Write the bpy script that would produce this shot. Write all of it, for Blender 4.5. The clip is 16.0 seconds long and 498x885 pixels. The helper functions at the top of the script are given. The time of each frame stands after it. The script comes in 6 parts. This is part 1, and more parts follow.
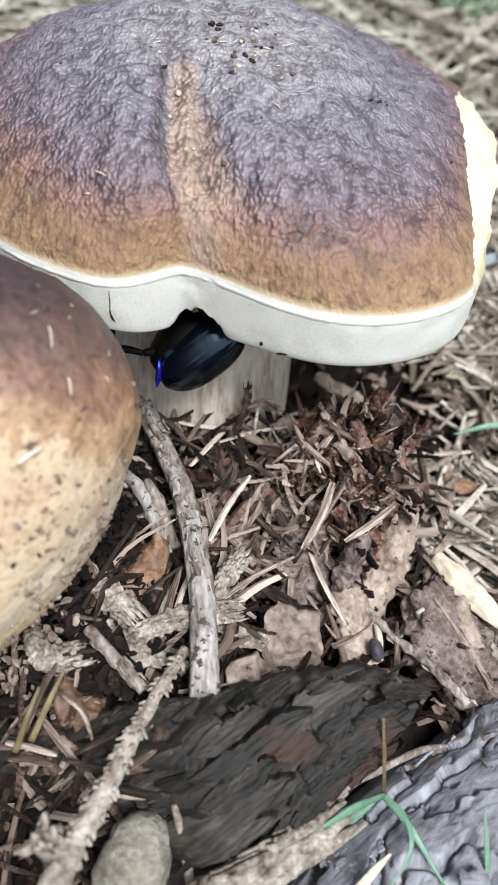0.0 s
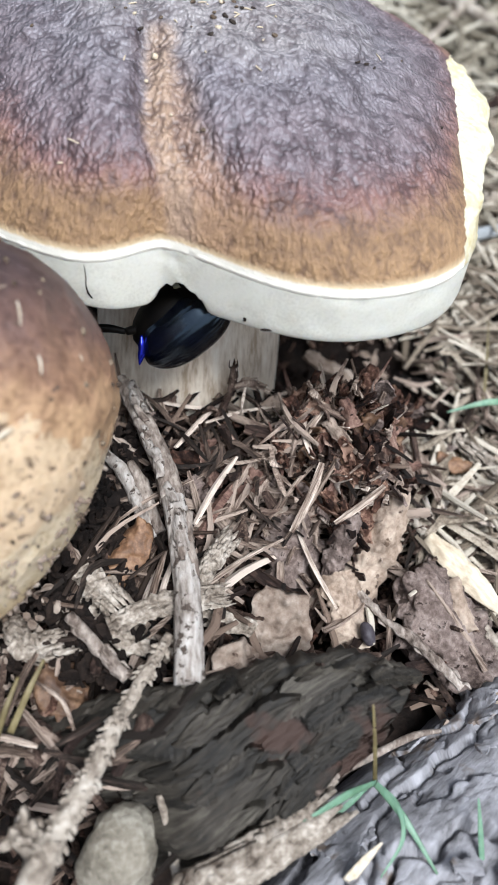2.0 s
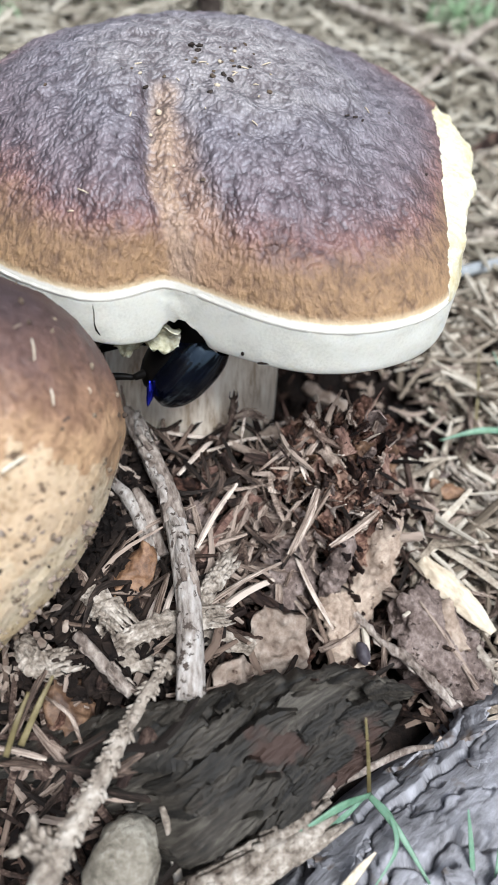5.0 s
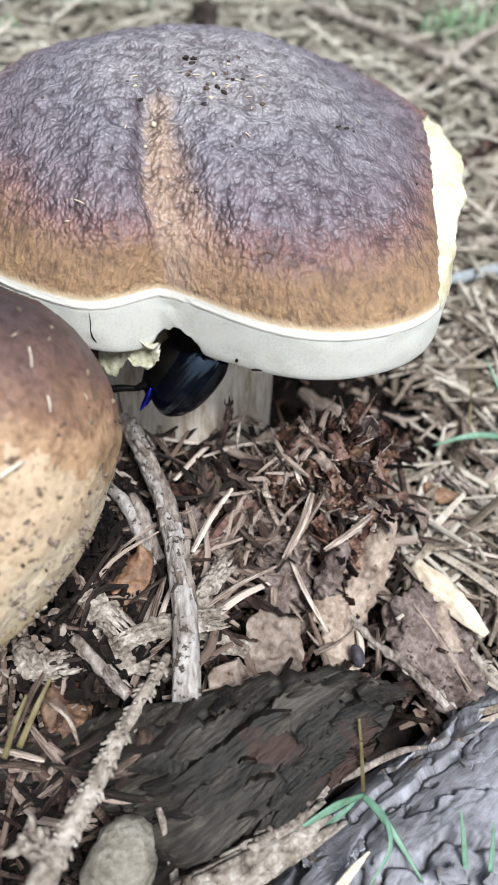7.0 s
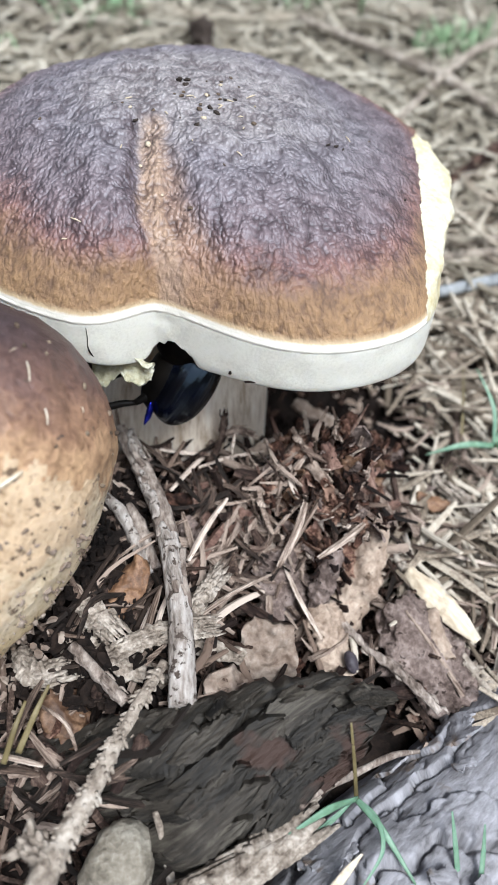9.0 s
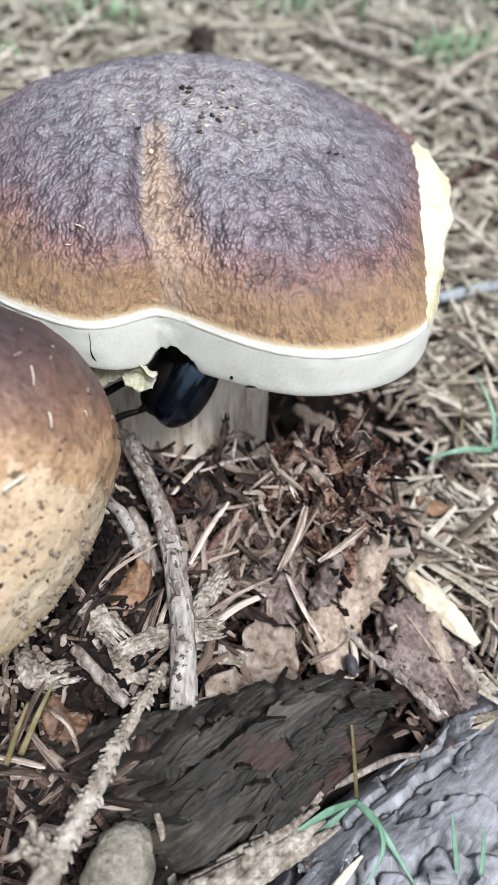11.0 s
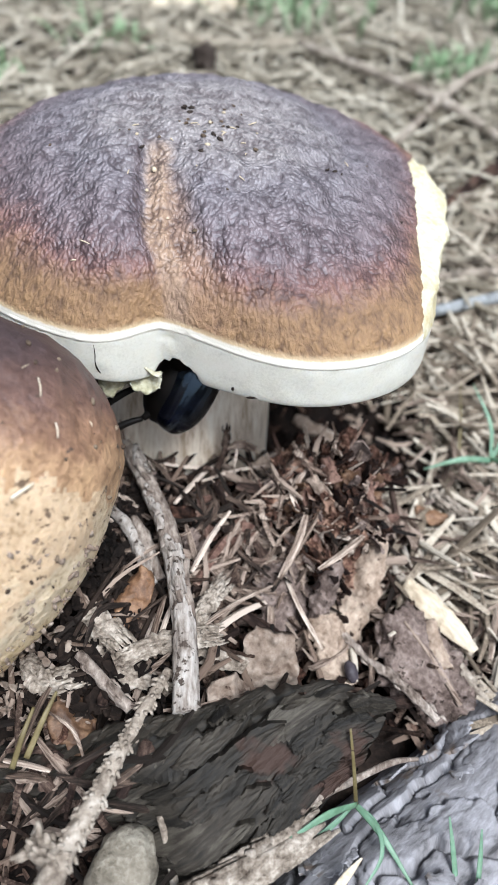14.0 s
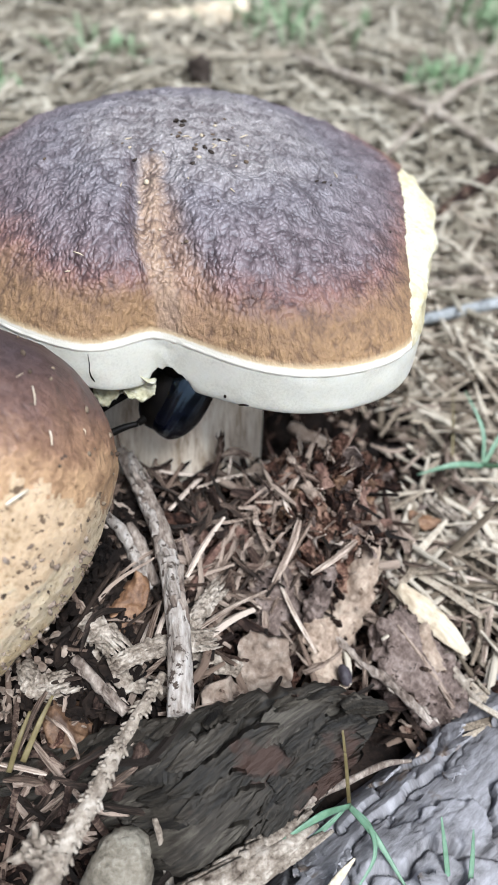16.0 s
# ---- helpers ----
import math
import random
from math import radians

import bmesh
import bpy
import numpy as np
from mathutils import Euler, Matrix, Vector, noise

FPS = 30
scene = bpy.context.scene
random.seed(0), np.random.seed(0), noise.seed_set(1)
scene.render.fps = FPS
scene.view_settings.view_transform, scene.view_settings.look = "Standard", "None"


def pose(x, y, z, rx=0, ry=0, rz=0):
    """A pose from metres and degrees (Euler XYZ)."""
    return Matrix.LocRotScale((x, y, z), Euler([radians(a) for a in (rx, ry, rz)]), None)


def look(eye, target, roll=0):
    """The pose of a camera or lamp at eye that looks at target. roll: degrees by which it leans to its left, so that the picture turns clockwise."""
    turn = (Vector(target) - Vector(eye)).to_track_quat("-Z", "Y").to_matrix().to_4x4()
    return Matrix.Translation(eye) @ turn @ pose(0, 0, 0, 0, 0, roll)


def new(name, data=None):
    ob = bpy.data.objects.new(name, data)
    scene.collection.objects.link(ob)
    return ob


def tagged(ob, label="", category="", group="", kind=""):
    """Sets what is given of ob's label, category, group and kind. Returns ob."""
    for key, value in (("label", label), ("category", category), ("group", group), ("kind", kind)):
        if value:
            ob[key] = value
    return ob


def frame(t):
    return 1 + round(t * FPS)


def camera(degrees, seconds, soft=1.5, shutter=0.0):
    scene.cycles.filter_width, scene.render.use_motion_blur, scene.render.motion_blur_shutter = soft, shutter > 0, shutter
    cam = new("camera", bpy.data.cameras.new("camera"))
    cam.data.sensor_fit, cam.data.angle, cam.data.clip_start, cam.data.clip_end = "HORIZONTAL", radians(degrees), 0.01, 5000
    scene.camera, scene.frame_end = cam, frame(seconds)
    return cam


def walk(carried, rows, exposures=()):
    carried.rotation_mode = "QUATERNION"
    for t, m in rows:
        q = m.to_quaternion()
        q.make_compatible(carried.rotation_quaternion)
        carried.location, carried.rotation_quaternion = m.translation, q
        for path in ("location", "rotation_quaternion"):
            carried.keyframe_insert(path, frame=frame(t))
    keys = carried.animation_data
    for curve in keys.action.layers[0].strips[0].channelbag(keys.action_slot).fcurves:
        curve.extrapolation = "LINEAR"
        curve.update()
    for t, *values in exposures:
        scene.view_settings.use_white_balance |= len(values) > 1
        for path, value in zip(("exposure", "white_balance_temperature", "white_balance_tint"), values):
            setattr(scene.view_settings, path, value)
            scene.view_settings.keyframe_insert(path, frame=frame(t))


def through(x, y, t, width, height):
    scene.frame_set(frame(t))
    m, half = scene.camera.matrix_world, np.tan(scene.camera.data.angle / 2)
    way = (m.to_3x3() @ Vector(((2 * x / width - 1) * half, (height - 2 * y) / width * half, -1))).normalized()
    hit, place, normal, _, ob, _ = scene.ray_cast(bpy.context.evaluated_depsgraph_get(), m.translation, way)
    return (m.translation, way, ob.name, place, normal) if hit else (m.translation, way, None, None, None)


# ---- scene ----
cam = camera(36.47, 16.0)
PATH = [
    (0, (-0.00150, -0.10272, 0.09701), (0.00711, -0.03565, 0.02334), 6.45),
    (0.5, (-0.00108, -0.10376, 0.09812), (0.00769, -0.03607, 0.02503), 6.29),
    (1, (-0.00065, -0.10393, 0.09776), (0.00832, -0.03617, 0.02476), 6.28),
    (1.5, (-0.00069, -0.10428, 0.09823), (0.00838, -0.03630, 0.02545), 6.29),
    (1.6, (-0.00064, -0.10411, 0.09804), (0.00843, -0.03626, 0.02514), 6.28),
    (1.7, (-0.00013, -0.10235, 0.09623), (0.00890, -0.03588, 0.02207), 6.25),
    (1.8, (0.00007, -0.10165, 0.09550), (0.00908, -0.03573, 0.02085), 6.24),
    (1.9, (0.00029, -0.10088, 0.09470), (0.00928, -0.03557, 0.01951), 6.22),
    (2, (0.00032, -0.10077, 0.09459), (0.00931, -0.03555, 0.01932), 6.22),
    (2.1, (0.00021, -0.10163, 0.09534), (0.00914, -0.03571, 0.02068), 6.14),
    (2.3, (0.00011, -0.10244, 0.09605), (0.00898, -0.03587, 0.02196), 6.07),
    (2.5, (0.00010, -0.10249, 0.09609), (0.00897, -0.03588, 0.02204), 6.07),
    (3, (-0.00025, -0.10251, 0.09626), (0.00843, -0.03579, 0.02228), 6.12),
    (3.5, (-0.00014, -0.10383, 0.09803), (0.00837, -0.03621, 0.02485), 5.83),
    (4, (0.00025, -0.10449, 0.09836), (0.00849, -0.03640, 0.02559), 5.42),
    (6.5, (0.00095, -0.10529, 0.09891), (0.00925, -0.03680, 0.02652), 5.17),
    (7, (0.00122, -0.10593, 0.09941), (0.00960, -0.03703, 0.02742), 5.06),
    (7.5, (0.00183, -0.10652, 0.09986), (0.01013, -0.03729, 0.02818), 4.77),
    (8, (0.00181, -0.10657, 0.09966), (0.01021, -0.03728, 0.02804), 4.82),
    (8.5, (0.00204, -0.10721, 0.10048), (0.01053, -0.03756, 0.02922), 4.67),
    (9, (0.00189, -0.10756, 0.10108), (0.01026, -0.03766, 0.03006), 4.65),
    (11.5, (0.00143, -0.10858, 0.10184), (0.00987, -0.03795, 0.03155), 4.79),
    (12, (0.00096, -0.10900, 0.10242), (0.00943, -0.03809, 0.03242), 4.96),
    (12.5, (0.00136, -0.10959, 0.10272), (0.00977, -0.03835, 0.03305), 4.68),
    (13, (0.00143, -0.10989, 0.10286), (0.00970, -0.03847, 0.03336), 4.55),
    (13.5, (0.00152, -0.11009, 0.10311), (0.00981, -0.03865, 0.03363), 4.50),
    (14, (0.00156, -0.11009, 0.10300), (0.00973, -0.03858, 0.03357), 4.44),
    (14.5, (0.00182, -0.11063, 0.10365), (0.01005, -0.03879, 0.03458), 4.31),
    (15, (0.00194, -0.11090, 0.10386), (0.01021, -0.03894, 0.03491), 4.27),
    (15.5, (0.00203, -0.11042, 0.10330), (0.01040, -0.03876, 0.03405), 4.34),
    (16, (0.00256, -0.11158, 0.10398), (0.01065, -0.03926, 0.03539), 3.92),
]
walk(cam, [(t, look(eye, target, roll)) for t, eye, target, roll in PATH],
     [(0.0, 0.65, 5750, 9), (16.0, 0.65, 5750, 9)])
cam.data.dof.use_dof, cam.data.dof.focus_distance, cam.data.dof.aperture_fstop = True, 0.1, 34

# ---- light and world ----
# overcast daylight under open forest: a bright, even sky and a very soft sun
world = bpy.data.worlds.new("overcast_sky")
scene.world = world
world.use_nodes = True
wn = world.node_tree
sky = wn.nodes.new("ShaderNodeTexSky")
sky.sky_type, sky.sun_disc = "NISHITA", False
sky.sun_elevation, sky.sun_rotation = radians(60), radians(157)
sky.dust_density, sky.air_density, sky.ozone_density = 4.0, 1.0, 1.0
cloud = wn.nodes.new("ShaderNodeHueSaturation")
cloud.inputs["Saturation"].default_value = 0.4
wn.links.new(sky.outputs[0], cloud.inputs["Color"])
wn.links.new(cloud.outputs[0], wn.nodes["Background"].inputs[0])
wn.nodes["Background"].inputs[1].default_value = 0.1
sun_data = bpy.data.lights.new("sun", "SUN")
sun_data.energy, sun_data.angle, sun_data.color = 3.85, radians(24), (1.0, 0.98, 0.95)
sun = new("sun", sun_data)
sun.matrix_world = look((0.22, -0.53, 1.0), (0, 0, 0))


# ---- materials ----
def nodes_of(name):
    m = bpy.data.materials.new(name)
    m.use_nodes = True
    return m, m.node_tree.nodes, m.node_tree.links


def ramp(nd, cols, lo=0.25, hi=0.75):
    """A colour ramp with the colours at even steps between lo and hi."""
    r = nd.new("ShaderNodeValToRGB")
    el = r.color_ramp.elements
    while len(el) < len(cols):
        el.new(0.5)
    for i, c in enumerate(cols):
        el[i].position = lo + (hi - lo) * i / max(1, len(cols) - 1)
        el[i].color = (*c, 1)
    return r


def noise_node(nd, ln, vec, scale, detail=5.0, rough=0.6, distortion=0.0):
    n = nd.new("ShaderNodeTexNoise")
    n.inputs["Scale"].default_value, n.inputs["Detail"].default_value = scale, detail
    n.inputs["Roughness"].default_value, n.inputs["Distortion"].default_value = rough, distortion
    ln.new(vec, n.inputs["Vector"])
    return n


def mapped(nd, ln, stretch=(1, 1, 1), source="Object"):
    tc, mp = nd.new("ShaderNodeTexCoord"), nd.new("ShaderNodeMapping")
    mp.inputs["Scale"].default_value = stretch
    ln.new(tc.outputs[source], mp.inputs["Vector"])
    return mp.outputs[0]


def math_node(nd, ln, op, a, b):
    m = nd.new("ShaderNodeMath")
    m.operation = op
    for i, v in enumerate((a, b)):
        if isinstance(v, (int, float)):
            m.inputs[i].default_value = v
        else:
            ln.new(v, m.inputs[i])
    return m.outputs[0]


def mix_col(nd, ln, fac, a, b, blend="MIX"):
    m = nd.new("ShaderNodeMix")
    m.data_type, m.blend_type = "RGBA", blend
    for sock, v in ((m.inputs["Factor"], fac), (m.inputs["A"], a), (m.inputs["B"], b)):
        if isinstance(v, (int, float)):
            sock.default_value = v
        elif isinstance(v, tuple):
            sock.default_value = (*v, 1)
        else:
            ln.new(v, sock)
    return m.outputs["Result"]


def bumped(nd, ln, height, strength, distance, under=None):
    b = nd.new("ShaderNodeBump")
    b.inputs["Strength"].default_value, b.inputs["Distance"].default_value = strength, distance
    ln.new(height, b.inputs["Height"])
    if under:
        ln.new(under, b.inputs["Normal"])
    return b.outputs[0]


def organic(name, cols, fine=900.0, coarse=120.0, rough=0.85, bump=0.5, depth=0.0003, stretch=(1, 1, 1), vary=0.0, per="island", dirt=None, dirt_at=0.62, dirt_scale=2.3, spec=0.18, through=0.0, source="Object"):
    """A natural surface: colours over noise at two scales, fine relief, and a spread of lightness per piece or per island."""
    m, nd, ln = nodes_of(name)
    p = nd["Principled BSDF"]
    vec = mapped(nd, ln, stretch, source)
    f = noise_node(nd, ln, vec, fine, 6, 0.65)
    c = noise_node(nd, ln, vec, coarse, 3, 0.5, 0.4)
    both = math_node(nd, ln, "ADD", math_node(nd, ln, "MULTIPLY", f.outputs[0], 0.5), math_node(nd, ln, "MULTIPLY", c.outputs[0], 0.5))
    if vary:
        if per == "island":
            g = nd.new("ShaderNodeNewGeometry").outputs["Random Per Island"]
        else:
            g = nd.new("ShaderNodeObjectInfo").outputs["Random"]
        both = math_node(nd, ln, "ADD", both, math_node(nd, ln, "MULTIPLY", math_node(nd, ln, "SUBTRACT", g, 0.5), vary))
    r = ramp(nd, cols, 0.37, 0.63)
    ln.new(both, r.inputs[0])
    col = r.outputs[0]
    if dirt:
        d = noise_node(nd, ln, mapped(nd, ln), coarse * dirt_scale, 4, 0.6)
        dr = ramp(nd, [(0, 0, 0), (1, 1, 1)], dirt_at, dirt_at + 0.05)
        ln.new(d.outputs[0], dr.inputs[0])
        col = mix_col(nd, ln, dr.outputs[0], col, dirt)
    ln.new(col, p.inputs["Base Color"])
    p.inputs["Roughness"].default_value = rough
    p.inputs["Specular IOR Level"].default_value = spec
    if through:
        p.inputs["Subsurface Weight"].default_value = through
        p.inputs["Subsurface Radius"].default_value = (0.003, 0.002, 0.001)
        p.inputs["Subsurface Scale"].default_value = 1.0
    ln.new(bumped(nd, ln, both, bump, depth), p.inputs["Normal"])
    return m


def smooth_cells(nd, ln, vec, scale, soft):
    v = nd.new("ShaderNodeTexVoronoi")
    v.feature = "SMOOTH_F1"
    v.inputs["Scale"].default_value, v.inputs["Smoothness"].default_value = scale, soft
    ln.new(vec, v.inputs["Vector"])
    return v.outputs["Distance"]


def cap_material():
    """Bolete cuticle: plum brown in the middle, ochre towards the margin and along the furrow, a pale edge; wrinkled."""
    m, nd, ln = nodes_of("cap_cuticle")
    p = nd["Principled BSDF"]
    tc = nd.new("ShaderNodeTexCoord")
    sep = nd.new("ShaderNodeSeparateXYZ")
    ln.new(tc.outputs["UV"], sep.inputs[0])
    obj = mapped(nd, ln)
    big = noise_node(nd, ln, obj, 70, 4, 0.6)
    mid = noise_node(nd, ln, obj, 300, 4, 0.65)

    def centred(n, k):
        return math_node(nd, ln, "MULTIPLY", math_node(nd, ln, "SUBTRACT", n.outputs[0], 0.5), k)

    # radial fibres near the margin
    fib = noise_node(nd, ln, mapped(nd, ln, (300, 9, 1), "UV"), 1.0, 3, 0.6)
    v = math_node(nd, ln, "ADD", sep.outputs["Y"], centred(big, 0.2))
    v = math_node(nd, ln, "ADD", v, centred(fib, 0.13))
    v = math_node(nd, ln, "ADD", v, centred(mid, 0.16))
    # the first two greyed stops also hold the sky's sheen on the skin
    r = ramp(nd, [(0.21, 0.19, 0.183), (0.147, 0.131, 0.139), (0.123, 0.092, 0.096), (0.142, 0.074, 0.06), (0.19, 0.11, 0.05), (0.262, 0.16, 0.072)], 0.1, 0.93)
    for el, at in zip(r.color_ramp.elements, (0.02, 0.16, 0.4, 0.53, 0.69, 0.95)):
        el.position = at
    ln.new(v, r.inputs[0])
    col = r.outputs[0]
    # the furrow: a pale tan stripe, and an ochre wedge that widens towards the margin
    place = nd.new("ShaderNodeSeparateXYZ")
    ln.new(obj, place.inputs[0])
    X, Y = (math_node(nd, ln, "MULTIPLY", place.outputs[k], 1000.0) for k in ("X", "Y"))
    front = nd.new("ShaderNodeMapRange")
    front.interpolation_type = "SMOOTHSTEP"
    ln.new(Y, front.inputs["Value"])
    for k, q in zip(("From Min", "From Max", "To Min", "To Max"), (-17.0, -28.0, 2.1, -0.6)):
        front.inputs[k].default_value = q
    off = math_node(nd, ln, "ADD", math_node(nd, ln, "ADD", X, front.outputs[0]), centred(big, 2.6))
    off = math_node(nd, ln, "ADD", off, centred(mid, 2.2))

    def band(value, lo, hi):
        q = nd.new("ShaderNodeMapRange")
        q.interpolation_type = "SMOOTHSTEP"
        ln.new(value, q.inputs["Value"])
        q.inputs["From Min"].default_value, q.inputs["From Max"].default_value = lo, hi
        return q.outputs[0]

    def times(*a):
        q = a[0]
        for w in a[1:]:
            q = math_node(nd, ln, "MULTIPLY", q, w)
        return q

    begin = band(Y, -1.5, -5.0)
    wide = math_node(nd, ln, "ADD", off, math_node(nd, ln, "MULTIPLY", math_node(nd, ln, "ADD", Y, 6.0), 0.16))
    wedge = times(band(off, -2.6, -0.4), band(wide, 4.0, 0.8), band(Y, -7.0, -14.0))
    col = mix_col(nd, ln, times(wedge, 0.6), col, (0.225, 0.135, 0.075))
    stripe = times(band(off, -2.7, -0.9), band(off, 2.6, 0.3), begin)
    col = mix_col(nd, ln, times(stripe, 0.75), col, (0.275, 0.19, 0.124))
    # the steep lobe flank beside the furrow: its shade is put into the colour
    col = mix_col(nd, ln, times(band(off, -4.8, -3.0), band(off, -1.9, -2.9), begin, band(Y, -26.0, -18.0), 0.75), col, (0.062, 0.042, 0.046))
    # leathery pebbles with creases between them, drawn out to fibres at the margin
    warp = nd.new("ShaderNodeVectorMath")
    warp.operation = "MULTIPLY_ADD"
    nv = noise_node(nd, ln, obj, 260, 2, 0.5)
    ln.new(nv.outputs["Color"], warp.inputs[0])
    warp.inputs[1].default_value = (0.0016, 0.0016, 0.0016)
    ln.new(mapped(nd, ln, (1.0, 0.8, 0.62)), warp.inputs[2])
    small, large = smooth_cells(nd, ln, warp.outputs[0], 1750, 0.3), smooth_cells(nd, ln, warp.outputs[0], 560, 0.45)
    rub = noise_node(nd, ln, obj, 210, 3, 0.5)
    tooth = noise_node(nd, ln, mapped(nd, ln, (1.0, 0.85, 0.7)), 1100, 2, 0.5)
    height = math_node(nd, ln, "SUBTRACT", 1.15, times(small, 0.52))
    height = math_node(nd, ln, "SUBTRACT", height, times(large, 0.64))
    height = math_node(nd, ln, "ADD", height, centred(tooth, 0.5))
    height = math_node(nd, ln, "ADD", height, centred(rub, 0.5))
    streak = noise_node(nd, ln, mapped(nd, ln, (330, 13, 1), "UV"), 1.0, 4, 0.65, 0.2)
    mott = mix_col(nd, ln, band(v, 0.5, 0.74), height, mix_col(nd, ln, 0.4, streak.outputs[0], height))
    # relief shading put into the colour: creases darkened, crests lightened
    mr = ramp(nd, [(0.5, 0.45, 0.45), (0.92, 0.89, 0.89), (1.14, 1.13, 1.12), (1.4, 1.4, 1.38)], 0.3, 0.95)
    for el, at in zip(mr.color_ramp.elements, (0.34, 0.52, 0.7, 0.95)):
        el.position = at
    ln.new(mott, mr.inputs[0])
    col = mix_col(nd, ln, 1.0, col, mr.outputs[0], "MULTIPLY")
    rim = math_node(nd, ln, "ADD", sep.outputs["Y"], centred(streak, 0.03))
    pale = band(rim, 0.9, 0.972)
    col = mix_col(nd, ln, pale, col, (0.5, 0.385, 0.23))
    col = mix_col(nd, ln, band(rim, 0.95, 0.978), col, (0.72, 0.68, 0.58))
    ln.new(col, p.inputs["Base Color"])
    p.inputs["Specular IOR Level"].default_value = 0.65
    p.inputs["Specular Tint"].default_value = (0.88, 0.94, 1.0, 1.0)
    dull = ramp(nd, [(0.5, 0.5, 0.5), (0.75, 0.75, 0.75)], 0.45, 0.7)
    ln.new(v, dull.inputs[0])
    ln.new(dull.outputs[0], p.inputs["Roughness"])
    b1 = bumped(nd, ln, mix_col(nd, ln, pale, mott, (0.6, 0.6, 0.6)), 0.8, 0.0011)
    grain = noise_node(nd, ln, obj, 3200, 3, 0.6)
    ln.new(bumped(nd, ln, grain.outputs[0], 0.4, 0.0002, b1), p.inputs["Normal"])
    return m


def young_material():
    """Cuticle of the young bolete: purplish brown above, tan towards the edge, grainy, with soil specks."""
    m, nd, ln = nodes_of("young_cuticle")
    p = nd["Principled BSDF"]
    sep = nd.new("ShaderNodeSeparateXYZ")
    ln.new(nd.new("ShaderNodeTexCoord").outputs["UV"], sep.inputs[0])
    obj = mapped(nd, ln)
    big, fine = noise_node(nd, ln, obj, 130, 5, 0.65), noise_node(nd, ln, obj, 1300, 4, 0.6)
    v = math_node(nd, ln, "ADD", sep.outputs["Y"], math_node(nd, ln, "MULTIPLY", math_node(nd, ln, "SUBTRACT", big.outputs[0], 0.5), 0.6))
    r = ramp(nd, [(0.36, 0.235, 0.13), (0.215, 0.126, 0.075), (0.118, 0.067, 0.05), (0.062, 0.038, 0.034), (0.046, 0.031, 0.031)], -0.05, 0.8)
    ln.new(v, r.inputs[0])
    mid = noise_node(nd, ln, obj, 620, 4, 0.65, 0.6)
    tex = math_node(nd, ln, "ADD", math_node(nd, ln, "MULTIPLY", mid.outputs[0], 0.6), math_node(nd, ln, "MULTIPLY", fine.outputs[0], 0.4))
    mr = ramp(nd, [(0.55, 0.48, 0.45), (1.0, 0.97, 0.95), (1.35, 1.33, 1.3)], 0.36, 0.66)
    ln.new(tex, mr.inputs[0])
    col = mix_col(nd, ln, 1.0, r.outputs[0], mr.outputs[0], "MULTIPLY")
    sp = noise_node(nd, ln, obj, 520, 3, 0.6)
    sr = ramp(nd, [(0, 0, 0), (1, 1, 1)], 0.66, 0.7)
    ln.new(sp.outputs[0], sr.inputs[0])
    ln.new(mix_col(nd, ln, sr.outputs[0], col, (0.06, 0.04, 0.028)), p.inputs["Base Color"])
    p.inputs["Roughness"].default_value, p.inputs["Specular IOR Level"].default_value = 0.5, 0.45
    ln.new(bumped(nd, ln, tex, 0.6, 0.0009), p.inputs["Normal"])
    return m


def young_pale_material():
    """The young bolete's base: cream, yellowing towards the ground, pitted and speckled with soil."""
    m, nd, ln = nodes_of("young_pale_flesh")
    p = nd["Principled BSDF"]
    obj = mapped(nd, ln)
    sep = nd.new("ShaderNodeSeparateXYZ")
    ln.new(obj, sep.inputs[0])
    big, fine = noise_node(nd, ln, obj, 150, 5, 0.65), noise_node(nd, ln, obj, 1400, 4, 0.6)
    z = math_node(nd, ln, "ADD", math_node(nd, ln, "MULTIPLY", sep.outputs["Z"], 30.0), math_node(nd, ln, "MULTIPLY", math_node(nd, ln, "SUBTRACT", big.outputs[0], 0.5), 0.9))
    r = ramp(nd, [(0.43, 0.29, 0.125), (0.5, 0.375, 0.205), (0.53, 0.425, 0.275), (0.535, 0.44, 0.305), (0.45, 0.335, 0.215)], 0.2, 1.15)
    ln.new(z, r.inputs[0])
    tex = math_node(nd, ln, "ADD", math_node(nd, ln, "MULTIPLY", big.outputs[0], 0.45), math_node(nd, ln, "MULTIPLY", fine.outputs[0], 0.55))
    mr = ramp(nd, [(0.62, 0.56, 0.48), (1.0, 0.98, 0.95), (1.12, 1.12, 1.12)], 0.36, 0.6)
    ln.new(tex, mr.inputs[0])
    col = mix_col(nd, ln, 1.0, r.outputs[0], mr.outputs[0], "MULTIPLY")
    for scale, at in ((400, 0.61), (900, 0.645)):
        sp = noise_node(nd, ln, obj, scale, 4, 0.65)
        sr = ramp(nd, [(0, 0, 0), (1, 1, 1)], at, at + 0.035)
        ln.new(sp.outputs[0], sr.inputs[0])
        col = mix_col(nd, ln, sr.outputs[0], col, (0.12, 0.08, 0.05))
    ln.new(col, p.inputs["Base Color"])
    p.inputs["Roughness"].default_value, p.inputs["Specular IOR Level"].default_value = 0.75, 0.3
    p.inputs["Subsurface Weight"].default_value = 0.1
    p.inputs["Subsurface Radius"].default_value = (0.003, 0.002, 0.001)
    p.inputs["Subsurface Scale"].default_value = 1.0
    ln.new(bumped(nd, ln, tex, 0.6, 0.0008), p.inputs["Normal"])
    return m


